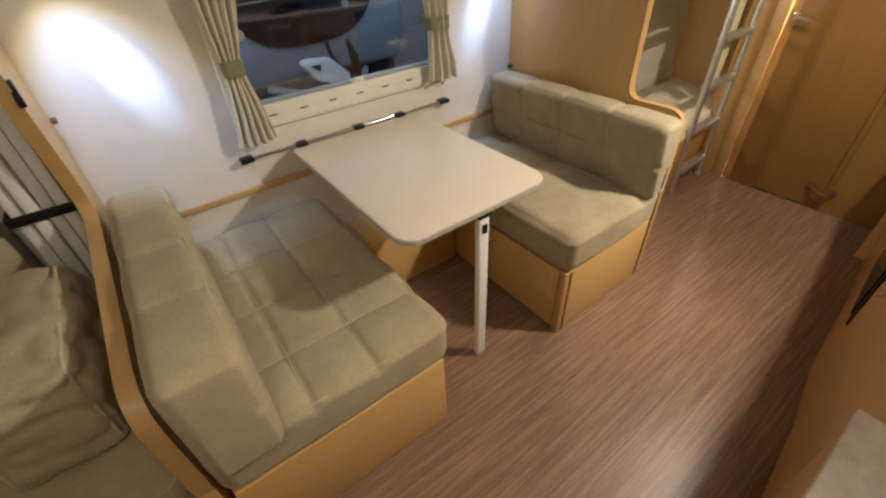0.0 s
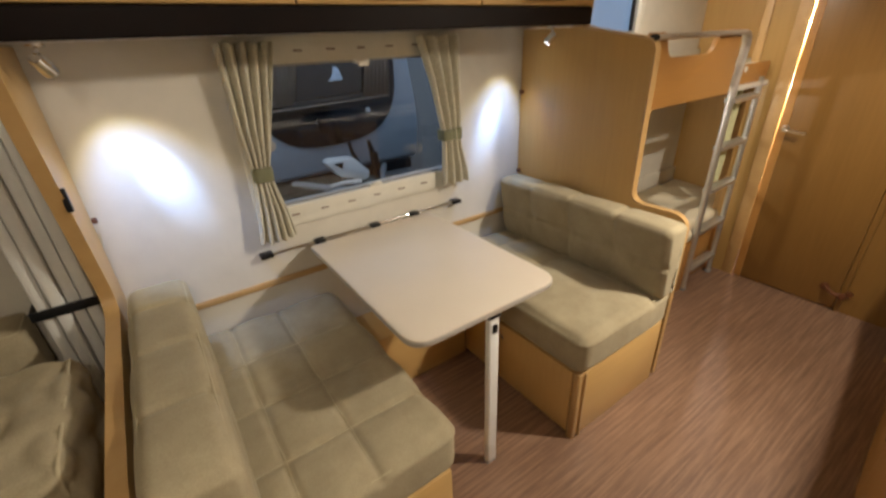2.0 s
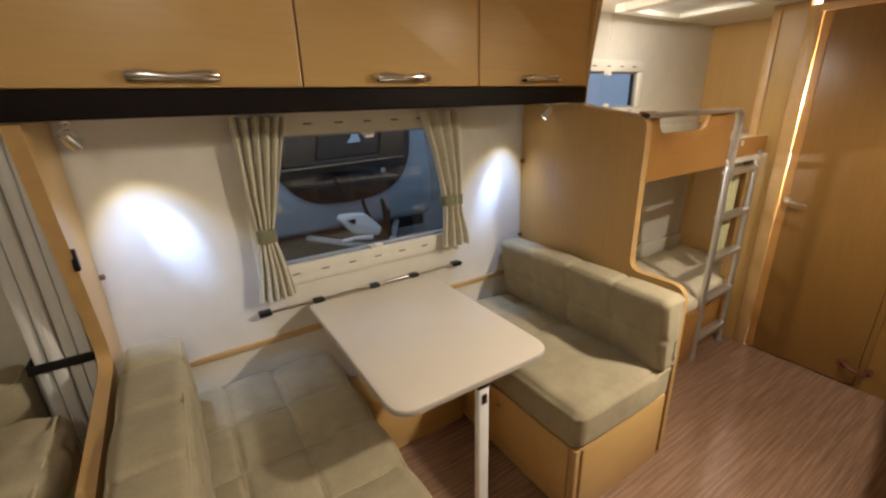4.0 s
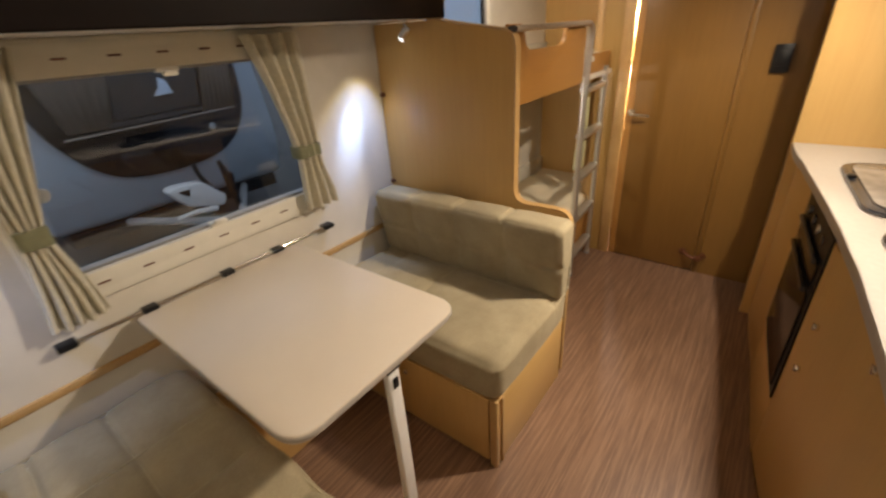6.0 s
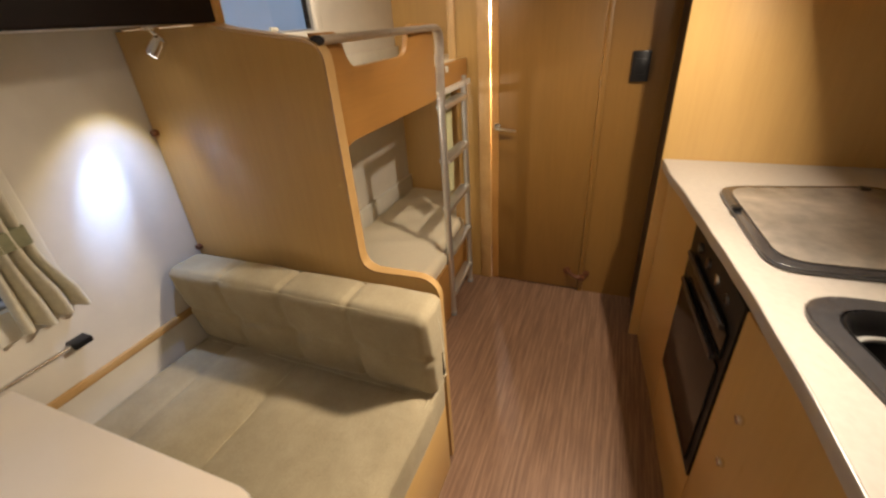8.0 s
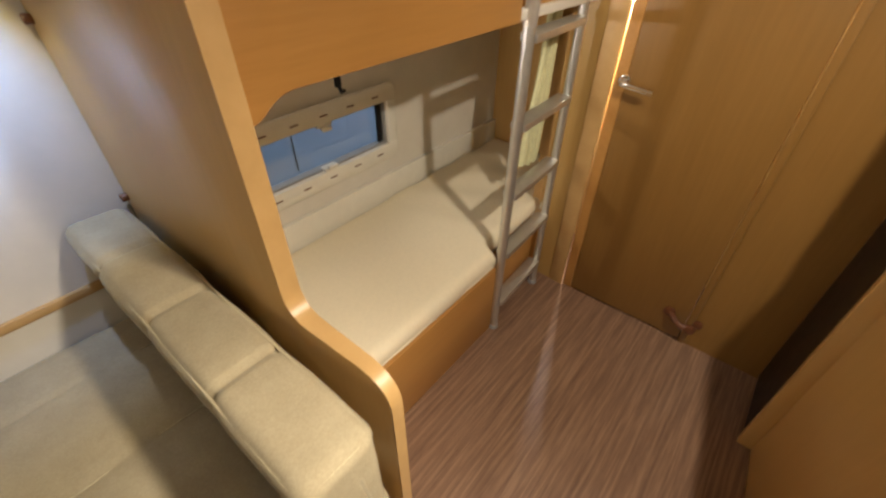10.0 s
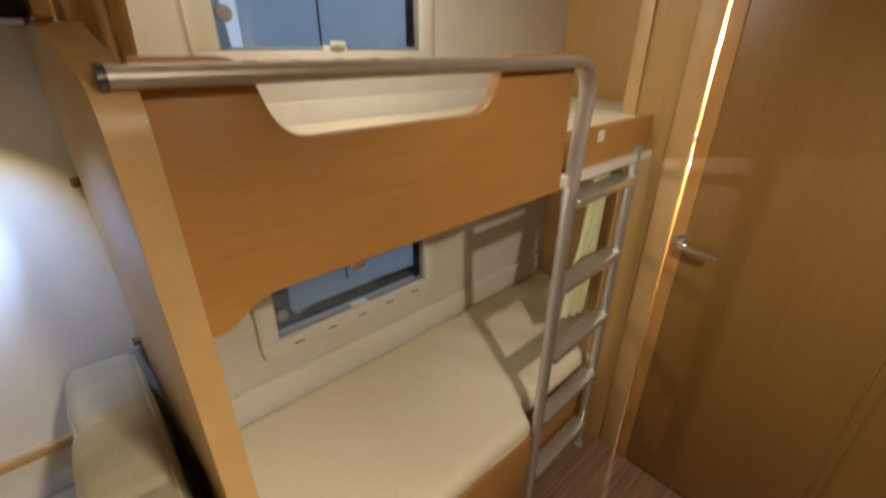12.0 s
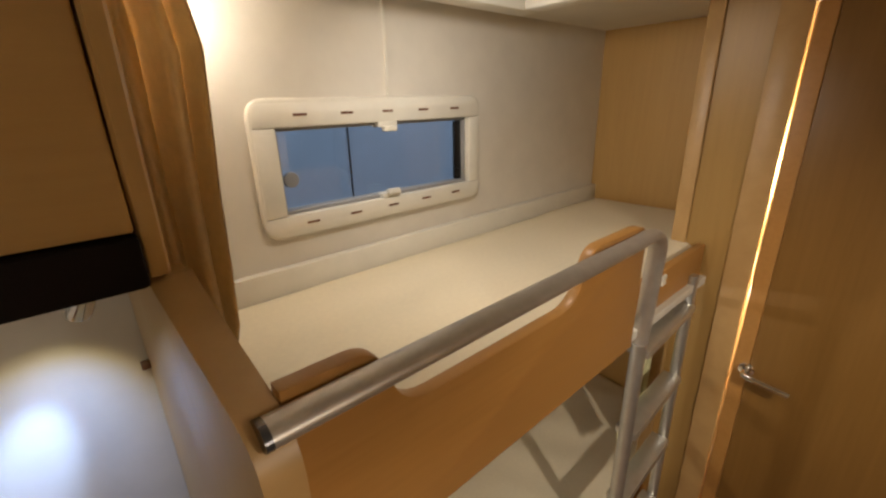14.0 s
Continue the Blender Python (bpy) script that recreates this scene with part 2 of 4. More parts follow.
def tube(points, radius, sides=12, squash=1.0, caps=True):
    bm = bmesh.new()
    pts = [Vector(p) for p in points]
    rings = []
    up = Vector((0, 0, 1))
    for i, p in enumerate(pts):
        d = (pts[min(i + 1, len(pts) - 1)] - pts[max(i - 1, 0)]).normalized()
        ref = up if abs(d.dot(up)) < 0.95 else Vector((0, 1, 0))
        if i and abs(d.dot(side)) < 0.8:
            side = (side - d * d.dot(side)).normalized()
        else:
            side = d.cross(ref).normalized()
        other = side.cross(d).normalized()
        r = radius[i] if isinstance(radius, (list, tuple)) else radius
        rings.append([bm.verts.new(p + side * math.cos(k * math.tau / sides) * r + other * math.sin(k * math.tau / sides) * r * squash) for k in range(sides)])
    for a, b in zip(rings, rings[1:]):
        for k in range(sides):
            bm.faces.new((a[k], a[(k + 1) % sides], b[(k + 1) % sides], b[k]))
    if caps:
        bm.faces.new(rings[0][::-1]), bm.faces.new(rings[-1])
    bmesh.ops.recalc_face_normals(bm, faces=bm.faces[:])
    return bm


def arc(a, corner, b, steps=8):
    a, c, b = Vector(a), Vector(corner), Vector(b)
    return [tuple((1 - t) ** 2 * a + 2 * t * (1 - t) * c + t * t * b) for t in (k / steps for k in range(steps + 1))]


def disc(x, y, z, r, h, axis="z", sides=20, bevel=0.002):
    o = [(math.cos(k * math.tau / sides) * r, math.sin(k * math.tau / sides) * r) for k in range(sides)]
    if axis == "z":
        return prism([(x + a, y + b) for a, b in o], "z", z, z + h, bevel)
    if axis == "y":
        return prism([(x + a, z + b) for a, b in o], "y", y, y + h, bevel)
    return prism([(y + a, z + b) for a, b in o], "x", x, x + h, bevel)


def cushion(x0, x1, y0, y1, z0, z1, r, dent=None, step=0.015, puff=0.0, lumps=0.0):
    """A padded block with rounded edges; dent(x, y, z, normal) gives how deep the stitching pulls the cover in."""
    lo, hi = Vector((x0, y0, z0)), Vector((x1, y1, z1))
    size = hi - lo
    n = [max(4, int(round(s / step))) for s in size]
    bm = bmesh.new()
    made = {}

    def vert(i, j, k):
        key = (i, j, k)
        if key not in made:
            q = [i / n[0], j / n[1], k / n[2]]
            p = Vector([lo[a] + size[a] * q[a] for a in range(3)])
            inner = Vector([min(max(p[a], lo[a] + r), hi[a] - r) for a in range(3)])
            d = p - inner
            nor = d.normalized() if d.length else Vector((0, 0, 1))
            p = inner + nor * r if d.length else p
            if puff:
                u = [4 * t * (1 - t) for t in q]
                for a in range(3):
                    b, c = (a + 1) % 3, (a + 2) % 3
                    if q[a] in (0, 1):
                        p[a] += (1 if q[a] else -1) * puff * math.sqrt(max(0, u[b] * u[c]))
            if lumps:
                p += nor * lumps * noise.noise(p * 6.0)
            if dent:
                p -= nor * dent(p.x, p.y, p.z, nor)
            made[key] = bm.verts.new(p)
        return made[key]
    for a in range(3):
        b, c = (a + 1) % 3, (a + 2) % 3
        for end in (0, n[a]):
            for i in range(n[b]):
                for j in range(n[c]):
                    quad = []
                    for di, dj in ((0, 0), (1, 0), (1, 1), (0, 1)):
                        ix = [0, 0, 0]
                        ix[a], ix[b], ix[c] = end, i + di, j + dj
                        quad.append(vert(*ix))
                    bm.faces.new(quad if end else quad[::-1])
    bmesh.ops.recalc_face_normals(bm, faces=bm.faces[:])
    return bm


def mesh_object(name, bm, mat, smooth=40.0):
    me = bpy.data.meshes.new(name)
    bm.to_mesh(me)
    bm.free()
    me.materials.append(mat)
    me.shade_smooth()
    if smooth < 180:
        me.set_sharp_from_angle(angle=radians(smooth))
    return new(name, me)


def part(name, bm, mat, parent, label="", smooth=40.0):
    """One mesh under a thing or under a part; places are given in the world."""
    ob = mesh_object(name, bm, mat, smooth)
    ob.parent = parent
    ob.matrix_parent_inverse = base_of(parent).inverted()
    if label:
        tagged(ob, label)
    return ob


def base_of(ob):
    m = ob.matrix_basis.copy()
    while ob.parent:
        m = ob.parent.matrix_basis @ ob.matrix_parent_inverse @ m
        ob = ob.parent
    return m


def thing(name, at, label, category, group=""):
    ob = new(name)
    ob.matrix_basis = pose(*at)
    return tagged(ob, label, category, group)


def structure(name, bm, mat, label="", category=""):
    return tagged(mesh_object(name, bm, mat), label, category, "", "structure")


def wall_cells(us, vs, holes, make):
    """Cells of a wall between the lines us and vs, without those whose middle lies in a hole."""
    cells = []
    for a, b in zip(us, us[1:]):
        for c, d in zip(vs, vs[1:]):
            m, n = (a + b) / 2, (c + d) / 2
            if not any(h[0] < m < h[1] and h[2] < n < h[3] for h in holes):
                cells.append(make(a, b, c, d))
    bm = joined(*cells)
    bmesh.ops.remove_doubles(bm, verts=bm.verts[:], dist=0.0005)
    seen = {}
    for f in bm.faces:
        seen.setdefault(tuple(round(c, 3) for c in f.calc_center_median()), []).append(f)
    bmesh.ops.delete(bm, geom=[f for fs in seen.values() if len(fs) > 1 for f in fs], context="FACES")
    return bm


# ---- the shell of the caravan ----
YW, YS, XW, XE, TOP = 1.60, -0.65, -2.30, 3.06, 1.92
XD = 2.66
structure("floor", box(XW, XE, YS, YW, -0.04, 0.0, 0), VINYL, "streaked reddish-brown wood-look vinyl floor", "floor")
structure("ceiling", box(XW, XE, YS, YW, TOP, TOP + 0.03, 0), WALL, "cream ceiling board", "ceiling")
WIN = (0.12, 0.945, 0.90, 1.39)
LOW, HIGH = (1.697, 2.275, 0.632, 0.803), (1.697, 2.275, 1.436, 1.629)
structure("wall_north", wall_cells([XW, WIN[0], WIN[1], LOW[0], LOW[1], XE], [0.0, LOW[2], LOW[3], WIN[2], WIN[3], HIGH[2], HIGH[3], TOP], [WIN, LOW, HIGH], lambda a, b, c, d: box(a, b, YW, YW + 0.035, c, d, 0)), WALL, "cream wallboard on the window side", "wall")
structure("wall_south", box(XW, XE, YS - 0.035, YS, 0, TOP, 0), WALL, "cream wallboard behind the kitchen", "wall")
structure("wall_west", box(XW - 0.035, XW, YS - 0.035, YW + 0.035, 0, TOP, 0), WALL, "plain cream front wall", "wall")
structure("wall_east", box(XE, XE + 0.035, YS - 0.035, YW + 0.035, 0, TOP, 0), WOOD_V, "oak veneer wall at the foot of the bunks", "wall")
DY0, DY1, DZ = 0.365, 0.900, 1.865
structure("wall_washroom_front", wall_cells([YS, DY0, DY1], [0.0, DZ, TOP], [(DY0, DY1, 0, DZ)], lambda a, b, c, d: box(XD, XD + 0.03, a, b, c, d, 0)), WOOD_D, "oak veneer wall beside the washroom door, darkened in colour for shade", "wall")
structure("wall_washroom_column", box(XD, XD + 0.03, 0.945, 1.10, 0, TOP, 0), WOOD_C, "oak veneer column between door and bunks", "wall")
structure("wall_washroom_side", box(XD + 0.03, XE, 1.07, 1.10, 0, TOP, 0), WOOD_V, "oak veneer wall between washroom and bunks", "wall")
structure("chassis", box(XW + 0.1, XE - 0.1, YS + 0.1, YW - 0.1, -0.44, -0.042, 0.01), BLACK, "dark chassis under the caravan floor", "chassis")
structure("trim", box(-0.40, 1.285, YW - 0.014, YW, 0.588, 0.614, 0.004), WOOD_E, "narrow oak strip along the wall", "trim")
structure("trim_seam", box(2.0, 2.008, YW - 0.004, YW, 1.69, TOP - 0.002, 0.001), PLASTIC, "thin joint strip between wallboards", "trim")
structure("bunk_ledge", box(1.45, XE, YW - 0.022, YW, 1.18, 1.316, 0.004), PLASTIC, "cream ledge along the upper bunk", "trim")
structure("bunk_ledge_low", box(1.45, XE, YW - 0.022, YW, 0.33, 0.500, 0.004), PLASTIC, "cream ledge along the lower bunk", "trim")

# ---- windows ----


def window(name, hole, frame_box, slots, label):
    x0, x1, z0, z1 = hole
    fx0, fx1, fz0, fz1 = frame_box
    w = tagged(new(name), label, "window", "", "structure")
    w.matrix_basis = pose((x0 + x1) / 2, YW, z0)
    yf = YW - 0.022
    part("window_frame", joined(prism(rounded([(fx0, z1), (fx0, fz1), (fx1, fz1), (fx1, z1)], [0, 0.03, 0.03, 0]), "y", yf, YW, 0.006),
                               prism(rounded([(fx0, z0), (fx1, z0), (fx1, fz0), (fx0, fz0)], [0, 0, 0.03, 0.03]), "y", yf, YW, 0.006),
                               box(fx0, x0, yf, YW, z0, z1, 0.004), box(x1, fx1, yf, YW, z0, z1, 0.004)), PLASTIC, w)
    part("rebate", joined(box(x0, x1, YW - 0.004, YW + 0.03, z0 - 0.001, z0 + 0.008, 0.002), box(x0, x1, YW - 0.004, YW + 0.03, z1 - 0.008, z1 + 0.001, 0.002),
                          box(x0 - 0.001, x0 + 0.008, YW - 0.004, YW + 0.03, z0, z1, 0.002), box(x1 - 0.008, x1 + 0.001, YW - 0.004, YW + 0.03, z0, z1, 0.002)), GREY, w, "grey rubber seal")
    lip = rounded([(fx0, fz0), (fx1, fz0), (fx1, fz1), (fx0, fz1)], 0.035, 6)
    pts = [(a, YW - 0.012, b) for a, b in lip]
    part("outer_lip", tube(pts + pts[:1], 0.008, 8, 1.0, False), PLASTIC, w, "rounded outer lip", 180)
    part("stay_arm", joined(box(x1 - 0.034, x1 - 0.010, YW + 0.004, YW + 0.016, z0 + 0.01, z1 - 0.01, 0.003), box(x1 - 0.042, x1 - 0.02, YW - 0.002, YW + 0.006, z0 + 0.02, z0 + 0.045, 0.003)), BLACK, w, "black window stay arm")
    part("stay_knob", disc(x0 + 0.03, YW + 0.004, (z0 + z1) / 2 - 0.02, 0.018, 0.012, "y"), GREY, w, "grey stay knob")
    pane = part("pane", box(x0, x1, YW + 0.022, YW + 0.026, z0, z1, 0), GLASS, w, "clear acrylic pane")
    pane.visible_shadow = False
    for zs in ((z1 + fz1) / 2, (z0 + fz0) / 2):
        for k in range(slots):
            cx = x0 + (x1 - x0) * (k + 0.5) / slots
            part("slot", box(cx - 0.016, cx + 0.016, yf - 0.0015, yf + 0.003, zs - 0.0028, zs + 0.0028, 0.001), BROWN, w, "dark vent slot")
    return w


w0 = window("window_1", WIN, (0.05, 0.985, 0.825, 1.47), 7, "large dinette window in a cream plastic frame")
w1 = window("window_2", LOW, (1.648, 2.318, 0.575, 0.860), 5, "low bunk window in a cream plastic frame")
w2 = window("window_3", HIGH, (1.648, 2.318, 1.392, 1.682), 5, "high bunk window in a cream plastic frame")
for w, (x0, x1, z0, z1), n in ((w0, WIN, 1), (w1, LOW, 1), (w2, HIGH, 1)):
    cx = (x0 + x1) / 2
    for z, s in ((z0, 1), (z1, -1)):
        part("latch", joined(box(cx - 0.03, cx + 0.03, YW - 0.02, YW + 0.012, z + s * 0.004 - 0.008, z + s * 0.004 + 0.008, 0.004), box(cx - 0.02, cx + 0.02, YW - 0.034, YW - 0.018, z + s * 0.016 - 0.007, z + s * 0.016 + 0.007, 0.004)), PLASTIC, w, "clear plastic latch")

# ---- dinette ----


def padded(name, size, label, group, cloth=None):
    """A cushion or mattress: its pad, and the piping round its upper edge."""
    x0, x1, y0, y1, z0, z1, r = size[:7]
    c = thing(name, ((x0 + x1) / 2, (y0 + y1) / 2, z0), label, "mattress" if name == "mattress" else "cushion", group)
    part("pad", cushion(*size), cloth or FABRIC, c, "", 180)
    for k, z in enumerate((z1 - r * 0.30, z0 + r * 0.30)):
        e = r * 0.30 - 0.002
        o = rounded([(x0 + e, y0 + e), (x1 - e, y0 + e), (x1 - e, y1 - e), (x0 + e, y1 - e)], r, 5)
        pts = [(a, b, z) for a, b in o]
        part("piping", tube(pts + pts[:1], 0.0024, 6, 1.0, False), FABRIC_T if cloth is None else LINEN, c, "raised piping along the edge", 180)
    return c


def stitch(lines_x, lines_y, depth, width, top, tufts=0.0):
    def dent(x, y, z, n):
        d = 0.0
        if n.z > 0.3:
            for lx in lines_x:
                d = max(d, depth * math.exp(-((x - lx) / width) ** 2))
            for ly in lines_y:
                d = max(d, depth * math.exp(-((y - ly) / width) ** 2))
            near = [min([abs(q - l) for l in lines] + [0.12]) for q, lines in ((x, lines_x), (y, lines_y))]
            d -= 0.007 * (1 - math.exp(-(near[0] / 0.05) ** 2)) * (1 - math.exp(-(near[1] / 0.05) ** 2))
            if tufts:
                for lx in lines_x:
                    for ly in lines_y:
                        d += tufts * math.exp(-((x - lx) ** 2 + (y - ly) ** 2) / 0.0016)
        return d
    return dent


def bench(at, x0, x1, inner, y0, label):
    b = thing("dinette_bench", at, label, "bench", "dinette benches")
    part("carcass", box(x0 + 0.012, x1 - 0.012, y0 + 0.014, YW - 0.016, 0.0, 0.322, 0.002), WOOD_X, b)
    part("front_panel", box(x0 + 0.016, x1 - 0.004, y0 - 0.004, y0 + 0.013, 0.004, 0.328, 0.003), WOOD_X, b)
    s = x0 if inner < 0 else x1
    part("side_panel", box(s - 0.006, s + 0.011, y0 + 0.03, YW - 0.018, 0.012, 0.318, 0.003), WOOD_V, b)
    if inner < 0:
        part("corner_post", prism(rounded([(s - 0.012, y0 - 0.008), (s + 0.014, y0 - 0.008), (s + 0.014, y0 + 0.024), (s - 0.012, y0 + 0.024)], 0.01), "z", 0.0, 0.33, 0.002), WOOD_E, b, "rounded light corner post")
        part("corner_batten", box(s + 0.022, s + 0.034, y0 - 0.012, y0 - 0.0045, 0.006, 0.326, 0.002), WOOD_E, b, "light edge batten")
    part("knob", disc(s + (0.011 if inner > 0 else -0.02), y0 + 0.40, 0.262, 0.012, 0.009, "x"), CHROME, b, "small chrome push knob")
    return b


bench((-0.085, 1.13, 0), -0.41, 0.242, 1, 0.674, "oak veneer bench box under a sage green seat")
bench((1.12, 1.13, 0), 0.838, 1.380, -1, 0.692, "oak veneer bench box beside the bunk divider")
seat_l = padded("seat_cushion", (-0.408, 0.264, 0.664, YW - 0.015, 0.328, 0.488, 0.042, stitch([-0.155, 0.025], [0.85, 1.075, 1.31], 0.009, 0.009, 0.48, 0.006), 0.008, 0.006, 0.003), "sage green quilted velour seat cushion on an oak bench", "seat cushions")
seat_r = padded("seat_cushion", (0.818, 1.380, 0.678, YW - 0.015, 0.328, 0.488, 0.042, stitch([1.255], [1.147, 1.42], 0.005, 0.008, 0.48, 0.004), 0.008, 0.010, 0.006), "sage green quilted velour seat cushion beside the divider", "seat cushions")


def seams(c, x0, x1, y0, y1, z, puff, xs, ys, deep):
    """Fine stitched cords that lie in the creases of a seat."""
    def top(x, y):
        u, v = (x - x0) / (x1 - x0), (y - y0) / (y1 - y0)
        return z + puff * math.sqrt(max(0, 16 * u * (1 - u) * v * (1 - v))) - deep + 0.0005
    for x in xs:
        pts = [(x + 0.0015 * math.sin(31 * y), y, top(x, y)) for y in np.linspace(y0 + 0.06, y1 - 0.06, 40)]
        part("seam", tube(pts, 0.0017, 5), FABRIC_T, c, "pale stitched seam", 180)
    for y in ys:
        pts = [(x, y + 0.0015 * math.sin(29 * x), top(x, y)) for x in np.linspace(x0 + 0.06, x1 - 0.06, 30)]
        part("seam", tube(pts, 0.0017, 5), FABRIC_T, c, "pale stitched seam", 180)


seams(seat_l, -0.408, 0.264, 0.664, YW - 0.015, 0.488, 0.006, [-0.155, 0.025], [0.85, 1.075, 1.31], 0.0075)
seams(seat_r, 0.818, 1.380, 0.678, YW - 0.015, 0.488, 0.010, [1.255], [1.147, 1.42], 0.0045)


def back_stitch(face, lines_y, zmid):
    def dent(x, y, z, n):
        d = 0.0
        if n.z > 0.3 or n.x * face > 0.3:
            for ly in lines_y:
                d = max(d, 0.010 * math.exp(-((y - ly) / 0.008) ** 2))
                d = max(d, 0.019 * math.exp(-((y - ly) ** 2 + (z - zmid) ** 2) / 0.0010))
            if n.x * face > 0.3:
                d = max(d, 0.008 * math.exp(-((z - zmid) / 0.011) ** 2))
            near = min(abs(y - ly) for ly in lines_y)
            d -= 0.0035 * (1 - math.exp(-(near / 0.05) ** 2))
        return d
    return dent


padded("back_cushion", (-0.395, -0.238, 0.62, 1.475, 0.470, 0.795, 0.032, back_stitch(1, [0.86, 1.085, 1.31], 0.63), 0.008, 0.006, 0.003), "sage green velour backrest cushion against the front board", "back cushions")
back_r = padded("back_cushion", (1.228, 1.362, 0.664, YW - 0.02, 0.482, 0.792, 0.028, back_stitch(-1, [0.90, 1.13, 1.36], 0.63), 0.008, 0.006, 0.003), "sage green velour backrest cushion against the bunk divider", "back cushions")
for ob in back_r.children:
    for v in ob.data.vertices:
        if v.co.x < 1.31:
            v.co.x += 0.040 * (1 - (v.co.z - 0.482) / 0.31)
tagged(mesh_object("floor_locker", box(0.256, 0.824, 1.36, YW - 0.016, 0.0, 0.30, 0.004), WOOD_X), "low oak veneer locker under the table", "locker")

tbl = thing("dinette_table", (0.5, 1.18, 0), "cream laminate drop-leaf table on a single white leg", "table")
part("tabletop", prism(rounded([(0.205, 1.562), (0.205, 0.775), (0.775, 0.775), (0.775, 1.562)], [0.01, 0.075, 0.075, 0.01], 8), "z", 0.702, 0.726, 0.004), TABLE, tbl)
part("edge_band", prism(rounded([(0.2035, 1.5635), (0.2035, 0.7735), (0.7765, 0.7735), (0.7765, 1.5635)], [0.01, 0.075, 0.075, 0.01], 8), "z", 0.707, 0.721, 0.002), WHITE, tbl, "pale edge band")
part("leg", prism(rounded([(0.489, 0.800), (0.535, 0.800), (0.535, 0.824), (0.489, 0.824)], 0.011), "z", 0.012, 0.668, 0.003), LACQUER, tbl, "white lacquered flat leg")
part("foot_cap", prism(rounded([(0.490, 0.801), (0.534, 0.801), (0.534, 0.823), (0.490, 0.823)], 0.010), "z", 0.0, 0.012, 0.002), GREY, tbl)
part("leg_bracket", joined(box(0.487, 0.537, 0.796, 0.85, 0.668, 0.701, 0.004), box(0.503, 0.521, 0.795, 0.80, 0.612, 0.645, 0.002)), BLACK, tbl, "black folding bracket and catch")
for x in (0.25, 0.50, 0.70):
    part("hinge", box(x - 0.022, x + 0.022, 1.556, 1.592, 0.722, 0.739, 0.004), BLACK, tbl, "black plastic hinge clip")
rail = thing("table_rail", (0.49, 1.58, 0.73), "slim chrome wall rail with black end caps", "rail")
part("bar", tube([(0.05, 1.578, 0.731), (0.94, 1.578, 0.731)], 0.006, 10), CHROME, rail)
for x, s in ((0.04, 1), (0.945, -1)):
    part("end_cap", prism(rounded([(x - 0.024, 0.722), (x + 0.024, 0.722), (x + 0.024, 0.740), (x - 0.024, 0.740)], 0.006), "y", 1.560, 1.60, 0.003), BLACK, rail, "black plastic end cap")


def drape(name, label, rows, y, folds, depth, seed, edge=None):
    """A gathered curtain; rows of (z, left, right), from the hem up, with a band where it is tied."""
    c = thing(name, ((rows[0][1] + rows[0][2]) / 2, y, rows[0][0]), label, "curtain", "window curtains")
    bm = bmesh.new()
    cols, steps = 90, 60
    grid = []
    for i in range(steps + 1):
        t = i / steps * (len(rows) - 1)
        k = min(int(t), len(rows) - 2)
        f = t - k
        f = f * f * (3 - 2 * f)
        z, a, b = (rows[k][m] * (1 - f) + rows[k + 1][m] * f for m in range(3))
        line = []
        for j in range(cols + 1):
            u = j / cols
            wob = noise.noise(Vector((u * 5 + seed, z * 2.5, seed)))
            ph = folds * math.tau * (u + 0.03 * wob)
            full = min(1.0, (b - a) / 0.08)
            line.append(bm.verts.new((a + (b - a) * u + 0.004 * wob, y - depth * full * (0.5 + 0.5 * math.sin(ph)) - 0.012 * math.sin(math.pi * u) - 0.006 * wob, z + 0.004 * math.sin(ph * 0.5))))
        grid.append(line)
    for r0, r1 in zip(grid, grid[1:]):
        for j in range(cols):
            bm.faces.new((r0[j], r0[j + 1], r1[j + 1], r1[j]))
    if edge is not None:
        hem = bmesh.new()
        cut = [row[:6] if edge == 0 else row[-6:] for row in grid]
        rim = [[hem.verts.new(v.co + Vector((0, -0.0022, 0))) for v in row] for row in cut]
        for r0, r1 in zip(rim, rim[1:]):
            for j in range(5):
                hem.faces.new((r0[j], r0[j + 1], r1[j + 1], r1[j]))
        part("border", hem, CURTAIN_G, c, "dark green border strip", 180)
    bmesh.ops.recalc_face_normals(bm, faces=bm.faces[:])
    bmesh.ops.solidify(bm, geom=bm.faces[:], thickness=0.003)
    part("cloth", bm, {"bunk_curtain": CURTAIN_B, "side_curtain": CURTAIN_S}.get(name, CURTAIN), c, "", 180)
    return c


cl = drape("window_curtain", "cream curtain gathered by a dark green band", [(0.79, 0.028, 0.165), (0.90, 0.045, 0.150), (1.045, 0.062, 0.118), (1.20, 0.045, 0.155), (1.46, 0.035, 0.212)], 1.574, 5, 0.035, 1.3, 0)
part("tie_band", prism(rounded([(0.056, 1.525), (0.124, 1.525), (0.124, 1.582), (0.056, 1.582)], 0.02), "z", 1.022, 1.070, 0.003), CURTAIN_G, cl, "dark green tie-back band")
cr = drape("window_curtain", "cream curtain tied back at the window's edge", [(0.842, 0.848, 0.995), (0.90, 0.850, 0.988), (1.0, 0.857, 0.956), (1.066, 0.860, 0.946), (1.16, 0.843, 0.950), (1.30, 0.808, 0.948), (1.46, 0.757, 0.944)], 1.574, 3.4, 0.042, 7.7, 1)
part("tie_band", prism(rounded([(0.852, 1.518), (0.955, 1.518), (0.955, 1.585), (0.852, 1.585)], 0.02), "z", 1.044, 1.090, 0.003), CURTAIN_G, cr, "dark green tie-back band")

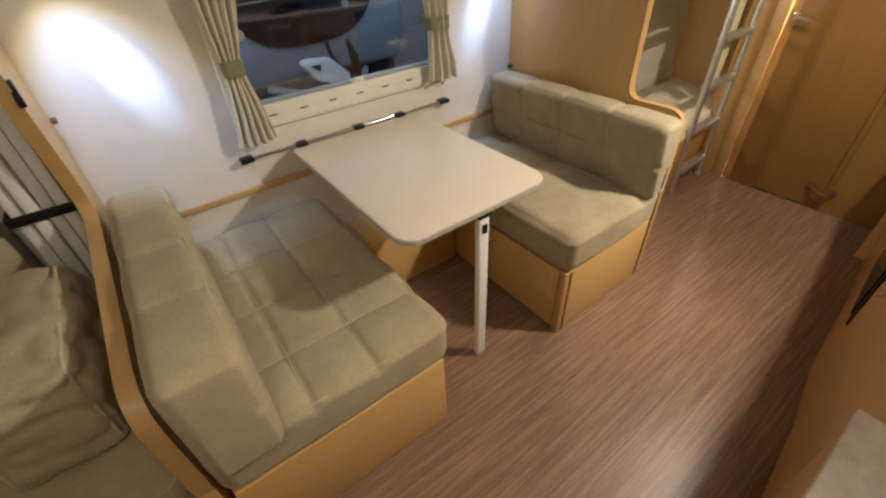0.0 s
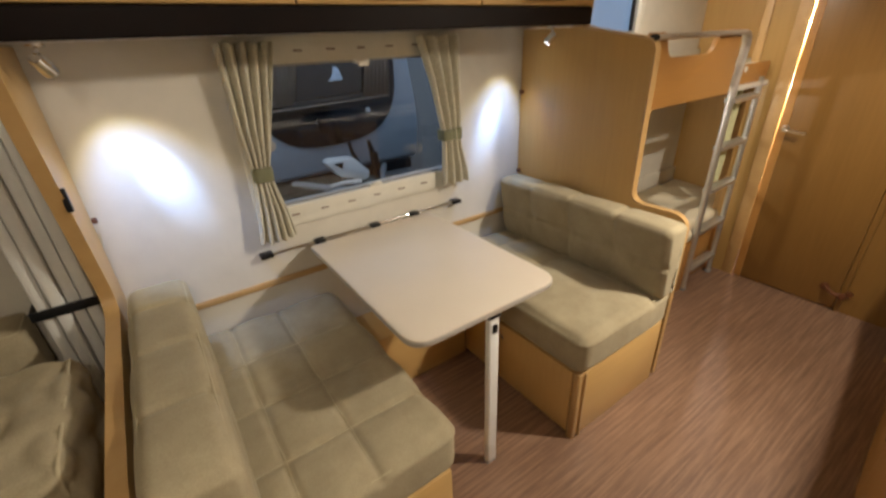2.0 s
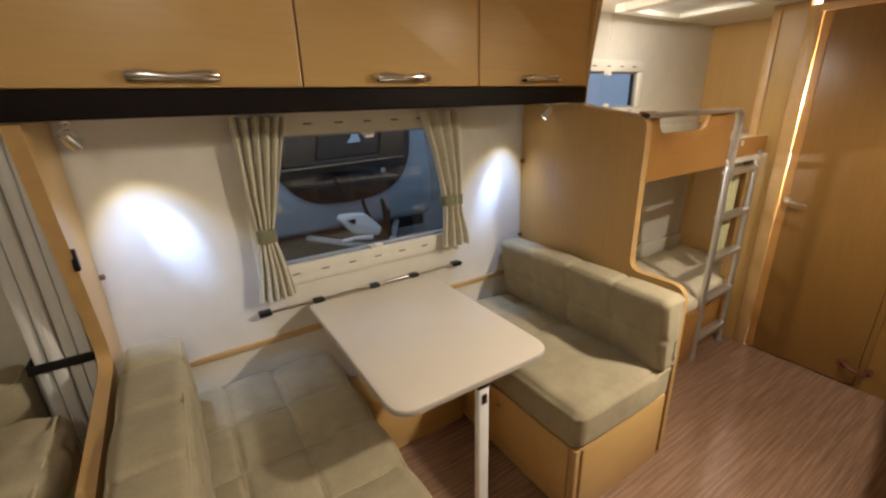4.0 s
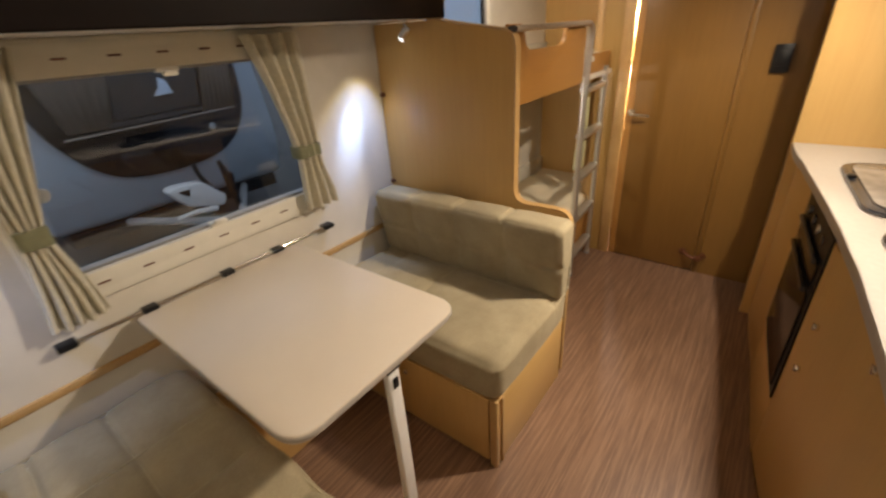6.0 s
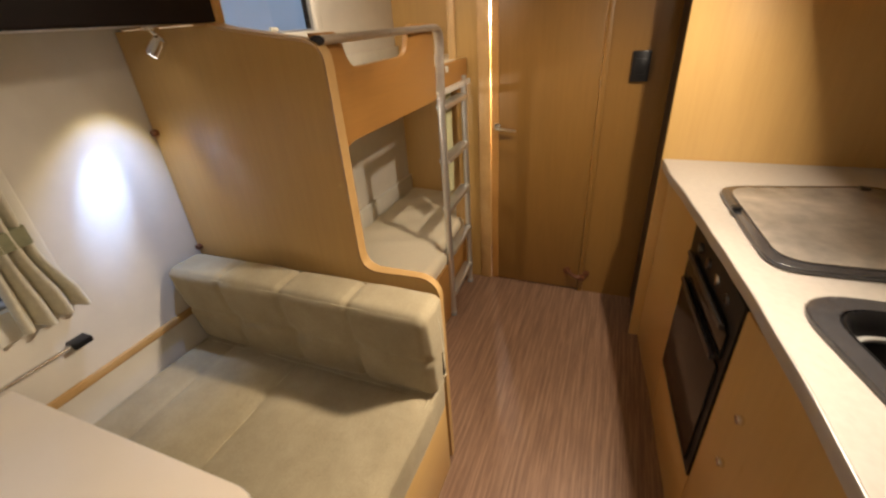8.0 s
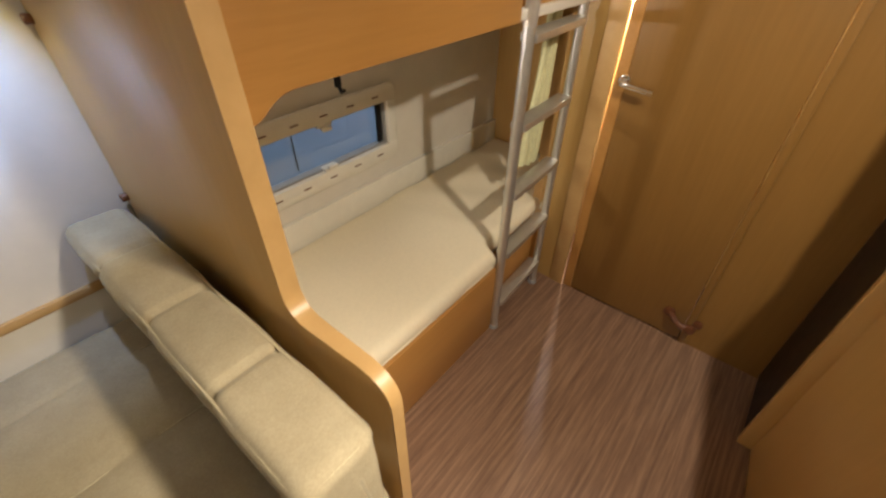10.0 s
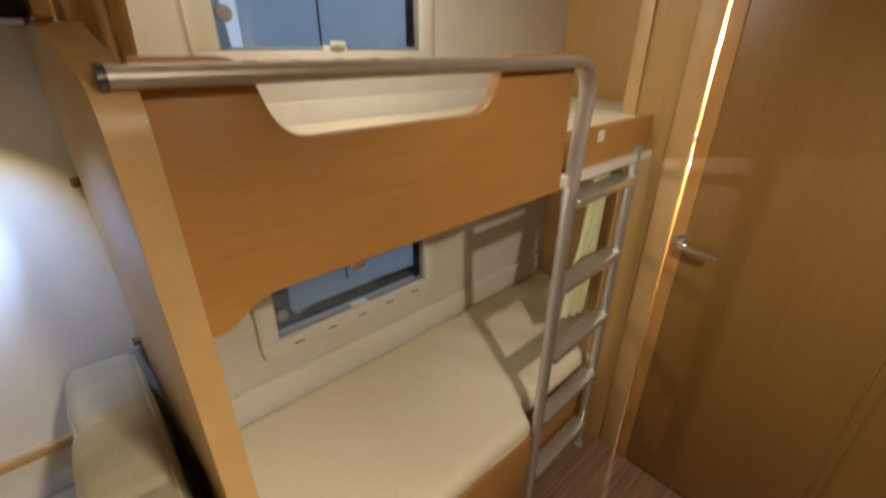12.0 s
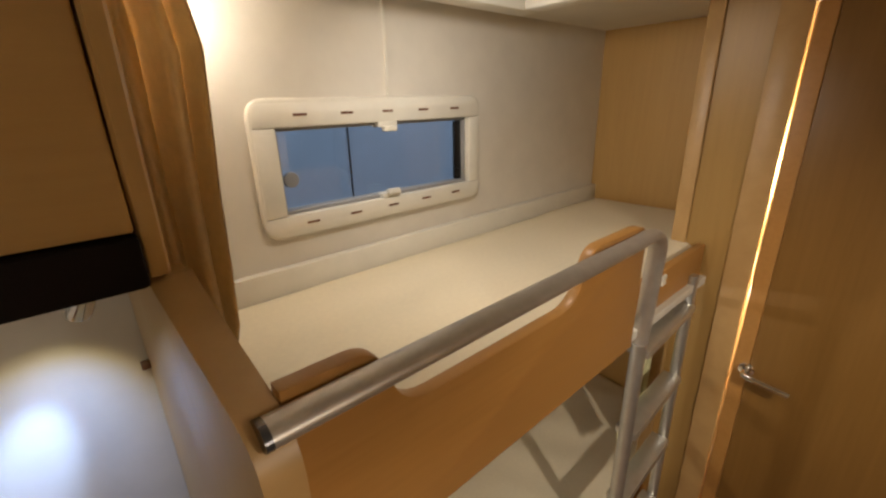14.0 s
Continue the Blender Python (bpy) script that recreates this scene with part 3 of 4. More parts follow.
# ---- boards beside the dinette ----
d = thing("bunk_divider", (1.42, 1.2, 0), "oak veneer divider between dinette and bunks", "partition")
edge = rounded([(YW - 0.004, 0.0), (0.70, 0.0), (0.70, 0.79), (0.945, 0.79), (0.945, 1.415), (1.235, 1.462), (1.26, 1.47), (YW - 0.004, 1.47)], [0, 0, 0.07, 0.06, 0.05, 0.02, 0.01, 0], 8)


def skewed(bm, limit):
    """The dinette side of the divider runs a little askew, so the board is thicker at the wall."""
    for v in bm.verts:
        if v.co.x < limit:
            v.co.x += 0.030 * (YW - v.co.y) / 0.655
    return bm


part("panel", skewed(prism(edge, "x", 1.378, 1.438, 0.002), 1.40), WOOD_V, d)


def edging(outline, x0, x1, t):
    """A band along an open outline of (y, z)."""
    bm = bmesh.new()
    rows = []
    for i, p in enumerate(outline):
        a, b = Vector(outline[max(i - 1, 0)]), Vector(outline[min(i + 1, len(outline) - 1)])
        dv = (b - a).normalized()
        nrm = Vector((-dv.y, dv.x))
        q0, q1 = Vector(p) - nrm * t * 0.3, Vector(p) + nrm * t * 0.7
        rows.append([bm.verts.new(v) for v in ((x0, *q0), (x1, *q0), (x1 - 0.004, *q1), (x0 + 0.004, *q1))])
    for r0, r1 in zip(rows, rows[1:]):
        for k in range(4):
            bm.faces.new((r0[k], r0[(k + 1) % 4], r1[(k + 1) % 4], r1[k]))
    bm.faces.new(rows[0]), bm.faces.new(rows[-1])
    bmesh.ops.recalc_face_normals(bm, faces=bm.faces[:])
    return bm


part("edging", skewed(edging(edge[1:-1][::-1], 1.375, 1.441, 0.010), 1.40), WOOD_E, d, "lighter oak edging")
for z in (0.802, 1.197):
    part("stud", disc(1.364, 1.582, z, 0.010, 0.019, "x"), BROWN, d, "brown screw cap")

fb = thing("front_board", (-0.43, 1.1, 0), "oak veneer board behind the front backrest", "partition")
edge_f = rounded([(YW - 0.004, 0.0), (0.66, 0.0), (0.66, 0.755), (1.41, 0.785), (1.26, 1.47), (YW - 0.004, 1.47)], [0, 0, 0.09, 0.09, 0, 0], 8)
part("panel", prism(edge_f, "x", -0.442, -0.416, 0.002), WOOD_V, fb)
part("edging", edging(edge_f[1:-1][::-1], -0.446, -0.412, 0.010), WOOD_E, fb, "lighter oak edging")
part("stud", disc(-0.412, 1.57, 1.0, 0.009, 0.014, "x"), BROWN, fb, "brown screw cap")
part("catch", box(-0.418, -0.404, 1.33, 1.345, 1.10, 1.16, 0.003), BLACK, fb, "black plastic catch")

fold = thing("folding_door", (-0.53, 1.49, 0.46), "white concertina door folded and strapped against the board", "door")
for k in range(4):
    part("slat", box(-0.458 - 0.034 * k - 0.032, -0.458 - 0.034 * k, 1.43 + 0.012 * (k % 2), 1.56, 0.46, 1.86, 0.010), LACQUER, fold)
part("strap", joined(box(-0.598, -0.452, 1.420, 1.427, 0.80, 0.828, 0.002), box(-0.604, -0.596, 1.420, 1.565, 0.80, 0.828, 0.002)), BLACK, fold, "black strap")

# ---- overhead cupboards ----
oc = thing("overhead_cupboard", (0.45, 1.4, 1.48), "oak veneer overhead cupboards with chrome handles above a dark pelmet", "cupboard")
part("carcass", box(-0.47, 1.385, 1.262, YW - 0.004, 1.536, TOP - 0.004, 0.002), WOOD_X, oc)
part("underside", box(-0.47, 1.385, 1.262, YW - 0.004, 1.478, 1.534, 0.002), LACQUER, oc, "white underside with a light edge")
part("pelmet", prism(rounded([(1.228, 1.474), (1.260, 1.474), (1.260, 1.538), (1.228, 1.538)], 0.006), "x", -0.50, 1.392, 0.006), DARK, oc, "dark brown pelmet strip")
for a, b, h0, h1 in ((-0.43, 0.203, -0.202, -0.007), (0.208, 0.822, 0.423, 0.605), (0.827, 1.390, 1.024, 1.204)):
    dr = part("door", prism(rounded([(a, 1.541), (b, 1.541), (b, TOP - 0.01), (a, TOP - 0.01)], 0.006), "y", 1.236, 1.258, 0.004), WOOD_X, oc)
    pts = [(h0, 1.236, 1.568), (h0 + 0.008, 1.212, 1.568), (h0 + 0.03, 1.203, 1.569), ((h0 + h1) / 2, 1.206, 1.566), (h1 - 0.03, 1.203, 1.569), (h1 - 0.008, 1.212, 1.568), (h1, 1.236, 1.568)]
    part("handle", tube(pts, [0.010, 0.012, 0.012, 0.007, 0.012, 0.012, 0.010], 12, 1.15), CHROME, dr, "chrome bow handle")
ep = thing("cupboard_end_panel", (1.415, 1.4, 1.47), "oak veneer end panel above the divider", "panel")
part("board", prism(rounded([(YW - 0.004, 1.474), (1.25, 1.474), (1.20, TOP - 0.004), (YW - 0.004, TOP - 0.004)], [0, 0.02, 0, 0]), "x", 1.394, 1.415, 0.003), WOOD_V, ep)
part("edge_strip", edging([(1.255, 1.48), (1.20, TOP - 0.006)], 1.392, 1.417, 0.006), WOOD_V, ep, "rounded edge strip")


def spotlight(x, y, z, target, label):
    s = thing("spotlight", (x, y, 1.478), label, "lamp", "spotlights")
    part("mount", disc(x, y, 1.466, 0.018, 0.012), CHROME, s)
    a = Vector((x, y, z))
    dv = (Vector(target) - a).normalized()
    head = part("head", tube([tuple(a - dv * 0.028), tuple(a - dv * 0.024), tuple(a + dv * 0.012), tuple(a + dv * 0.020)], [0.008, 0.015, 0.018, 0.0175], 16), CHROME, s)
    part("neck", tube([(x, y, 1.468), tuple(a - dv * 0.02)], 0.005, 8), CHROME, s)
    part("lens", tube([tuple(a + dv * 0.0202), tuple(a + dv * 0.0215)], 0.0145, 14), BULB, s, "bright cool LED lens")
    return s


ks = thing("spotlight", (2.10, -0.07, TOP), "small chrome ceiling spotlight beside the tall cabinet", "lamp", "spotlights")
part("mount", disc(2.125, -0.085, TOP - 0.02, 0.025, 0.02), CHROME, ks)
part("head", tube([(2.14, -0.095, 1.892), (2.135, -0.092, 1.888), (2.118, -0.082, 1.866), (2.114, -0.08, 1.861)], [0.012, 0.022, 0.026, 0.025], 16), CHROME, ks)
spotlight(-0.345, 1.335, 1.428, (-0.20, 1.60, 1.13), "small chrome spotlight lit under the cupboards")
spotlight(1.318, 1.372, 1.428, (1.195, 1.60, 1.12), "small chrome spotlight lit beside the divider")

# ---- bunks ----
ub = thing("upper_bunk", (2.2, 1.3, 1.15), "upper bunk with an orange-brown guard board and alu rail", "bunk bed")
part("base_board", box(1.442, XE - 0.004, 0.992, YW - 0.004, 1.152, 1.176, 0.002), WALL, ub)
guard = rounded([(1.442, 1.115), (1.47, 1.115), (1.515, 1.150), (2.185, 1.152), (2.185, 1.436), (1.975, 1.436), (1.935, 1.343), (1.575, 1.343), (1.545, 1.436), (1.442, 1.436)], [0, 0.02, 0.03, 0, 0.04, 0.03, 0.045, 0.045, 0.03, 0], 6)
part("guard_board", prism(guard, "y", 0.984, 1.006, 0.003), WOOD_R, ub, "orange-brown guard board with a hand cut-out")
part("end_board", box(2.25, XD - 0.002, 1.008, 1.028, 1.170, 1.272, 0.003), WOOD_R, ub)
part("plate", box(2.36, 2.385, 1.002, 1.008, 1.235, 1.262, 0.002), PLASTIC, ub, "small cream plate")
part("rail", tube([(1.42, 0.962, 1.42), (2.10, 0.966, 1.42)] + arc((2.15, 0.968, 1.42), (2.236, 0.974, 1.422), (2.238, 0.982, 1.33)) + [(2.237, 0.988, 1.138)], 0.019, 18, 0.60), BRONZE, ub, "bronzed aluminium guard rail")
part("rail_cap", tube([(1.414, 0.962, 1.42), (1.421, 0.962, 1.42)], 0.0195, 18, 0.62), STEEL, ub, "dark end cap")
lad = thing("bunk_ladder", (2.4, 1.0, 0), "aluminium bunk ladder with flat treads", "ladder")
part("rail", tube([(2.237, 0.988, 1.138), (2.234, 0.988, 0.012)], 0.017, 14), ALU, lad)
part("rail", tube([(2.58, 1.002, 1.20), (2.58, 1.002, 0.012)], 0.015, 14), ALU, lad)
for x, y in ((2.234, 0.988), (2.58, 1.002)):
    part("foot", disc(x, y, 0.0, 0.02, 0.016), GREY, lad, "grey rubber foot")
for z in (0.135, 0.382, 0.632, 0.868, 1.108):
    part("tread", prism(rounded([(2.246, 0.966), (2.570, 0.978), (2.570, 1.032), (2.246, 1.020)], 0.006), "z", z - 0.011, z + 0.011, 0.003), ALU, lad, "flat grey tread")
padded("mattress", (1.452, XE - 0.01, 1.032, YW - 0.024, 1.177, 1.262, 0.03, None, 0.025, 0.004, 0.004), "thin mattress in a cream sheet on the upper bunk", "bunk mattresses", LINEN)

hk = thing("bunk_hook", (2.02, 1.52, 1.15), "black plastic hook hanging under the upper bunk", "hook")
part("strap", box(2.005, 2.03, 1.515, 1.521, 0.93, 1.152, 0.002), BLACK, hk)
part("catch", tube([(2.018, 1.518, 0.935), (2.018, 1.505, 0.915), (2.018, 1.49, 0.925)], 0.006, 8), BLACK, hk)
lb = thing("lower_bunk", (2.2, 1.3, 0), "lower bunk box with an oak front", "bunk bed")
part("front_board", box(1.442, 2.222, 0.995, 1.013, 0.0, 0.325, 0.003), WOOD_R, lb)
part("front_board_short", box(2.226, XD - 0.002, 1.045, 1.062, 0.0, 0.325, 0.003), WOOD_R, lb)
part("base_board", box(1.445, XE - 0.004, 1.066, YW - 0.004, 0.29, 0.318, 0.002), WALL, lb)
lm = thing("mattress", (2.2, 1.3, 0.318), "cream sheeted mattress on the lower bunk", "mattress", "bunk mattresses")
bm = cushion(1.452, XE - 0.01, 1.0, YW - 0.024, 0.322, 0.402, 0.025, None, 0.02, 0.004, 0.004)
for v in bm.verts:
    f = min(1.0, max(0.0, (v.co.x - 2.215) / 0.03))
    v.co.y += f * 0.06 * (YW - 0.024 - v.co.y) / 0.576
    if v.co.z > 0.38:
        v.co.z += 0.004 * noise.noise(Vector((v.co.x * 3, v.co.y * 7, 0.4))) + f * 0.004 * math.sin(26 * v.co.x + 15 * v.co.y)
part("pad", bm, LINEN, lm, "", 180)
part("sheet_hem", tube([(1.47, 0.999, 0.350)] + [(x, 0.998 + 0.002 * math.sin(17 * x), 0.348) for x in np.linspace(1.5, 2.2, 24)], 0.003, 6), LINEN, lm, "gathered hem of the sheet", 180)
bc = drape("bunk_curtain", "beige-brown bunk curtain bunched beside the cupboard end", [(1.275, 1.448, 1.484), (1.34, 1.436, 1.496), (1.44, 1.424, 1.500), (1.55, 1.420, 1.505), (1.66, 1.420, 1.514), (1.75, 1.420, 1.522), (1.915, 1.420, 1.498)], 1.375, 2.2, 0.055, 5.3)
hc = drape("side_curtain", "pale yellow-green curtain hanging by the lower bunk", [(0.60, 2.50, 2.62), (0.8, 2.52, 2.63), (1.14, 2.56, 2.64)], 1.12, 4, 0.025, 9.1)
for x, z, lab in ((1.475, 1.075, "small reading lamp under the upper bunk"), (1.475, 1.86, "small reading lamp above the upper bunk")):
    l = thing("bunk_light", (x, 1.5, z), lab, "lamp", "bunk lights")
    part("housing", box(1.439, 1.462, 1.46, 1.54, z - 0.02, z + 0.03, 0.006), LACQUER, l)
    part("diffuser", box(1.4625, 1.468, 1.465, 1.535, z - 0.015, z + 0.022, 0.002), OPAL, l, "opal diffuser")

# ---- washroom door ----
dr = tagged(new("door_1"), "oak veneer washroom door standing slightly ajar", "door", "", "structure")
dr.matrix_basis = pose(XD, 0.62, 0.0)
XF = XD - 0.004
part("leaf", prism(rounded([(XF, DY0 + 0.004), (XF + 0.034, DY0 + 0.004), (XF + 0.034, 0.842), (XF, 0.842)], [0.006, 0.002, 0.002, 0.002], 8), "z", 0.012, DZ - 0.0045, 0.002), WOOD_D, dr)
part("edge_profile", prism(rounded([(XF - 0.003, 0.8425), (XF + 0.034, 0.8425), (XF + 0.006, 0.884), (XF - 0.003, 0.879)], [0.003, 0.006, 0.003, 0.003], 8), "z", 0.010, DZ - 0.0045, 0.002), WOOD_R, dr, "rounded orange-brown edge profile")
h = part("handle_plate", disc(XF - 0.009, 0.846, 0.936, 0.020, 0.009, "x"), CHROME, dr, "chrome handle rose")
part("lever", tube([(XF - 0.004, 0.846, 0.936), (XF - 0.036, 0.846, 0.936)] + arc((XF - 0.040, 0.844, 0.936), (XF - 0.046, 0.838, 0.936), (XF - 0.046, 0.815, 0.934)) + [(XF - 0.044, 0.740, 0.926)], 0.009, 10), CHROME, h, "chrome lever handle")
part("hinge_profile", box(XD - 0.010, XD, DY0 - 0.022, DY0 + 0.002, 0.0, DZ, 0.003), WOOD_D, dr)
structure("trim_door", joined(box(XD - 0.006, XD, DY1 - 0.013, DY1 + 0.05, 0, DZ + 0.03, 0.002), box(XD - 0.014, XD, DY0 - 0.02, DY1 + 0.002, DZ - 0.004, DZ + 0.03, 0.003), box(XD - 0.01, XD, 1.06, 1.10, 0, TOP - 0.004, 0.003)), WOOD_E, "oak door frame trim", "trim")
ds = thing("door_stop", (XF, 0.42, 0.127), "brown plastic door catch near the floor", "door stop")
part("base", disc(XF - 0.009, 0.435, 0.127, 0.022, 0.010, "x"), BROWN, ds)
part("arm", tube([(XF - 0.006, 0.43, 0.127), (XF - 0.034, 0.41, 0.124), (XF - 0.040, 0.38, 0.112), (XF - 0.036, 0.352, 0.114)], [0.010, 0.011, 0.012, 0.014], 10), BROWN, ds)
part("knob", disc(XF - 0.050, 0.347, 0.115, 0.019, 0.016, "x"), BROWN, ds)
part("receiver", disc(XD - 0.012, 0.330, 0.120, 0.018, 0.012, "x"), BROWN, ds)
sw = thing("wall_switch", (XD - 0.01, 0.206, 1.2), "black switch box on the washroom wall", "switch")
part("housing", box(XD - 0.02, XD, 0.172, 0.245, 1.15, 1.275, 0.005), BLACK, sw)
part("key", box(XD - 0.024, XD - 0.019, 0.188, 0.229, 1.18, 1.245, 0.002), BLACK, sw)

# ---- kitchen ----
FRONT = [(0.60, -0.085), (0.80, -0.077), (1.10, -0.045), (1.35, 0.0), (1.70, 0.028), (1.95, 0.045), (2.17, 0.072), (2.335, 0.085)]
XK = 2.335
kb = thing("kitchen_unit", (1.45, -0.3, 0), "oak veneer kitchen base unit with small knobs", "kitchen unit")


def front_strip(x0, x1, inset, thick, z0, z1, bevel=0.002):
    def at(x):
        for (a, b), (c, e) in zip(FRONT, FRONT[1:]):
            if a <= x <= c:
                return b + (e - b) * (x - a) / (c - a)
        return FRONT[-1][1] if x > 1 else FRONT[0][1]
    xs = [x0] + [p[0] for p in FRONT if x0 < p[0] < x1] + [x1]
    o = [(x, at(x) - inset) for x in xs] + [(x, at(x) - inset - thick) for x in reversed(xs)]
    return prism(o, "z", z0, z1, bevel)


part("carcass", prism([(x, y - 0.060) for x, y in FRONT] + [(XK, YS + 0.004), (0.60, YS + 0.004)], "z", 0.0, 0.72), WOOD_V, kb)
part("door", front_strip(0.605, 1.398, 0.040, 0.018, 0.03, 0.855), WOOD_V, kb)
part("end_panel", front_strip(1.872, XK, 0.040, 0.018, 0.0, 0.862), WOOD_V, kb)
part("plinth", front_strip(1.402, 1.868, 0.040, 0.018, 0.0, 0.262), WOOD_V, kb)
for x, y, z in ((1.28, -0.054, 0.652), (1.287, -0.053, 0.498), (0.945, -0.104, 0.79)):
    part("knob", disc(x, y, z, 0.011, 0.014, "y"), CHROME, kb, "small chrome push knob")
ov = thing("oven", (1.63, -0.2, 0.27), "black built-in oven with a curved glass front", "oven")
part("front", front_strip(1.402, 1.868, 0.034, 0.024, 0.268, 0.862, 0.004), BLACK, ov)
part("door_glass", front_strip(1.43, 1.84, 0.028, 0.006, 0.30, 0.66, 0.002), TINT, ov, "dark glass door")
part("grill_glass", front_strip(1.43, 1.84, 0.028, 0.006, 0.685, 0.76, 0.002), TINT, ov, "dark glass grill door")
for z in (0.668, 0.765):
    part("handle", front_strip(1.45, 1.82, 0.016, 0.012, z - 0.01, z + 0.008, 0.003), STEEL, ov, "dark steel handle bar")
for x in (1.50, 1.587, 1.67, 1.76):
    part("knob", disc(x, -0.036 + (x - 1.5) * 0.1, 0.812, 0.016, 0.018, "y"), CHROME if x == 1.587 else STEEL, ov)
SX0, SX1, SY0, SY1 = 0.985, 1.385, -0.52, -0.115


EDGE = [(0.58, -0.072), (0.80, -0.071), (1.10, -0.060), (1.35, -0.040), (1.55, -0.018), (1.70, 0.002), (1.95, 0.034), (2.17, 0.068), (2.335, 0.080)]
LEAN = 0.22


def edge_at(x):
    for (a, b), (c, e) in zip(EDGE, EDGE[1:]):
        if a <= x <= c:
            f = (x - a) / (c - a)
            return b + (e - b) * (0.6 * f + 0.4 * f * f * (3 - 2 * f))
    return EDGE[-1][1]


def leaning(bm):
    """The sink's front follows the worktop's wavy edge, so its outline leans."""
    for v in bm.verts:
        v.co.y -= LEAN * (SX1 - v.co.x) * (v.co.y + 0.60) / 0.5
    return bm


def lean_y(x, y):
    return y - LEAN * (SX1 - x) * (y + 0.60) / 0.5


ct = thing("worktop", (1.45, -0.3, 0.87), "white laminate worktop with a wavy front edge", "worktop")
smooth = [(x, edge_at(x)) for x in np.linspace(0.60, XK, 30)]
bits = []
for a, b in ((0.60, SX0), (SX1, XK)):
    o = [(a, edge_at(a))] + [p for p in smooth if a < p[0] < b] + [(b, edge_at(b))]
    bits.append(prism(o + [(b, YS + 0.002), (a, YS + 0.002)], "z", 0.870, 0.902))
o = [(SX0, edge_at(SX0))] + [p for p in smooth if SX0 < p[0] < SX1] + [(SX1, edge_at(SX1))]
bits.append(prism(o + [(SX1, SY1), (SX0, lean_y(SX0, SY1))], "z", 0.870, 0.902))
bits.append(prism([(SX0, lean_y(SX0, SY0)), (SX1, SY0), (SX1, YS + 0.002), (SX0, YS + 0.002)], "z", 0.870, 0.902))
part("top", joined(*bits), WHITE, ct)
part("front_edge", prism([(x, y + 0.004) for x, y in smooth] + [(x, y - 0.0005) for x, y in reversed(smooth)], "z", 0.868, 0.9015, 0.0015), WHITE, ct, "rounded front edge")
lid = thing("hob_lid", (1.78, -0.3, 0.902), "smoked glass hob lid with a dark metal rim", "hob")
hob = rounded([(1.50, -0.085), (2.02, -0.05), (2.11, -0.52), (1.52, -0.58)], [0.08, 0.08, 0.08, 0.08], 8)
part("rim", prism(hob, "z", 0.902, 0.916, 0.004), STEEL, lid)
part("glass", prism(rounded([(1.53, -0.110), (1.995, -0.078), (2.075, -0.50), (1.545, -0.552)], 0.07, 8), "z", 0.9165, 0.921, 0.001), SMOKE, lid, "smoky clouded glass")
for x, y in ((1.82, -0.072), (2.05, -0.44)):
    part("clip", box(x - 0.014, x + 0.014, y - 0.012, y + 0.012, 0.916, 0.928, 0.003), BLACK, lid)
sk = thing("sink", (1.18, -0.3, 0.9), "black moulded sink with a steel rim", "sink")


def bowl(x0, x1, y0, y1, z, depth, r, rim):
    bm = bmesh.new()
    rings = []
    for off, dz in ((-rim, 0.0), (-rim + 0.004, 0.010), (-0.006, 0.012), (0.0, 0.006), (0.012, -0.03), (0.03, -depth + 0.02), (0.05, -depth)):
        o = rounded([(x0 + off, y0 + off), (x1 - off, y0 + off), (x1 - off, y1 - off), (x0 + off, y1 - off)], max(0.02, r - off), 6)
        rings.append([bm.verts.new((a, b, z + dz)) for a, b in o])
    for r0, r1 in zip(rings, rings[1:]):
        n = len(r0)
        for k in range(n):
            bm.faces.new((r0[k], r0[(k + 1) % n], r1[(k + 1) % n], r1[k]))
    bm.faces.new(rings[-1])
    bmesh.ops.recalc_face_normals(bm, faces=bm.faces[:])
    return bm


part("bowl", leaning(bowl(1.005, 1.365, -0.50, -0.140, 0.9035, 0.14, 0.10, 0.012)), BLACK, sk)


def ring(outer, inner, z0, z1):
    bm = bmesh.new()
    loops = [[bm.verts.new((*p, z)) for p in o] for o, z in ((outer, z0), (outer, z1 - 0.003), ([tuple(Vector(a) * 0.93 + Vector(b) * 0.07) for a, b in zip(outer, inner)], z1), (inner, z1), (inner, z0))]
    for r0, r1 in zip(loops, loops[1:]):
        n = len(r0)
        for k in range(n):
            bm.faces.new((r0[k], r0[(k + 1) % n], r1[(k + 1) % n], r1[k]))
    bmesh.ops.recalc_face_normals(bm, faces=bm.faces[:])
    return bm


def plate(x0, x1, y0, y1, r):
    return rounded([(x0, y0), (x1, y0), (x1, y1), (x0, y1)], r, 8)


part("rim", leaning(ring(plate(0.955, 1.415, -0.555, -0.088, 0.13), plate(0.995, 1.375, -0.51, -0.130, 0.10), 0.9025, 0.914)), STEEL, sk, "dark steel rim")
part("inner_step", leaning(ring(plate(1.02, 1.35, -0.485, -0.155, 0.08), plate(1.030, 1.340, -0.475, -0.165, 0.07), 0.866, 0.873)), ALU, sk, "thin bright step inside the bowl")
dish = thing("drain_cover", (0.905, -0.19, 0.902), "round black plastic cover beside the sink", "cover")
part("body", disc(0.905, -0.205, 0.9022, 0.075, 0.022, "z", 28, 0.008), BLACK, dish)
part("grip", disc(0.905, -0.205, 0.924, 0.02, 0.012, "z", 16, 0.003), BLACK, dish)
lc = thing("low_cabinet", (0.2, -0.38, 0), "low oak cabinet with a mottled white top beside the kitchen", "cabinet")
part("carcass", box(-0.35, 0.592, YS + 0.004, -0.105, 0.0, 0.668, 0.003), WOOD_V, lc)
part("top", box(-0.36, 0.594, YS + 0.003, -0.098, 0.669, 0.690, 0.003), MOTTLED, lc, "mottled white laminate top")
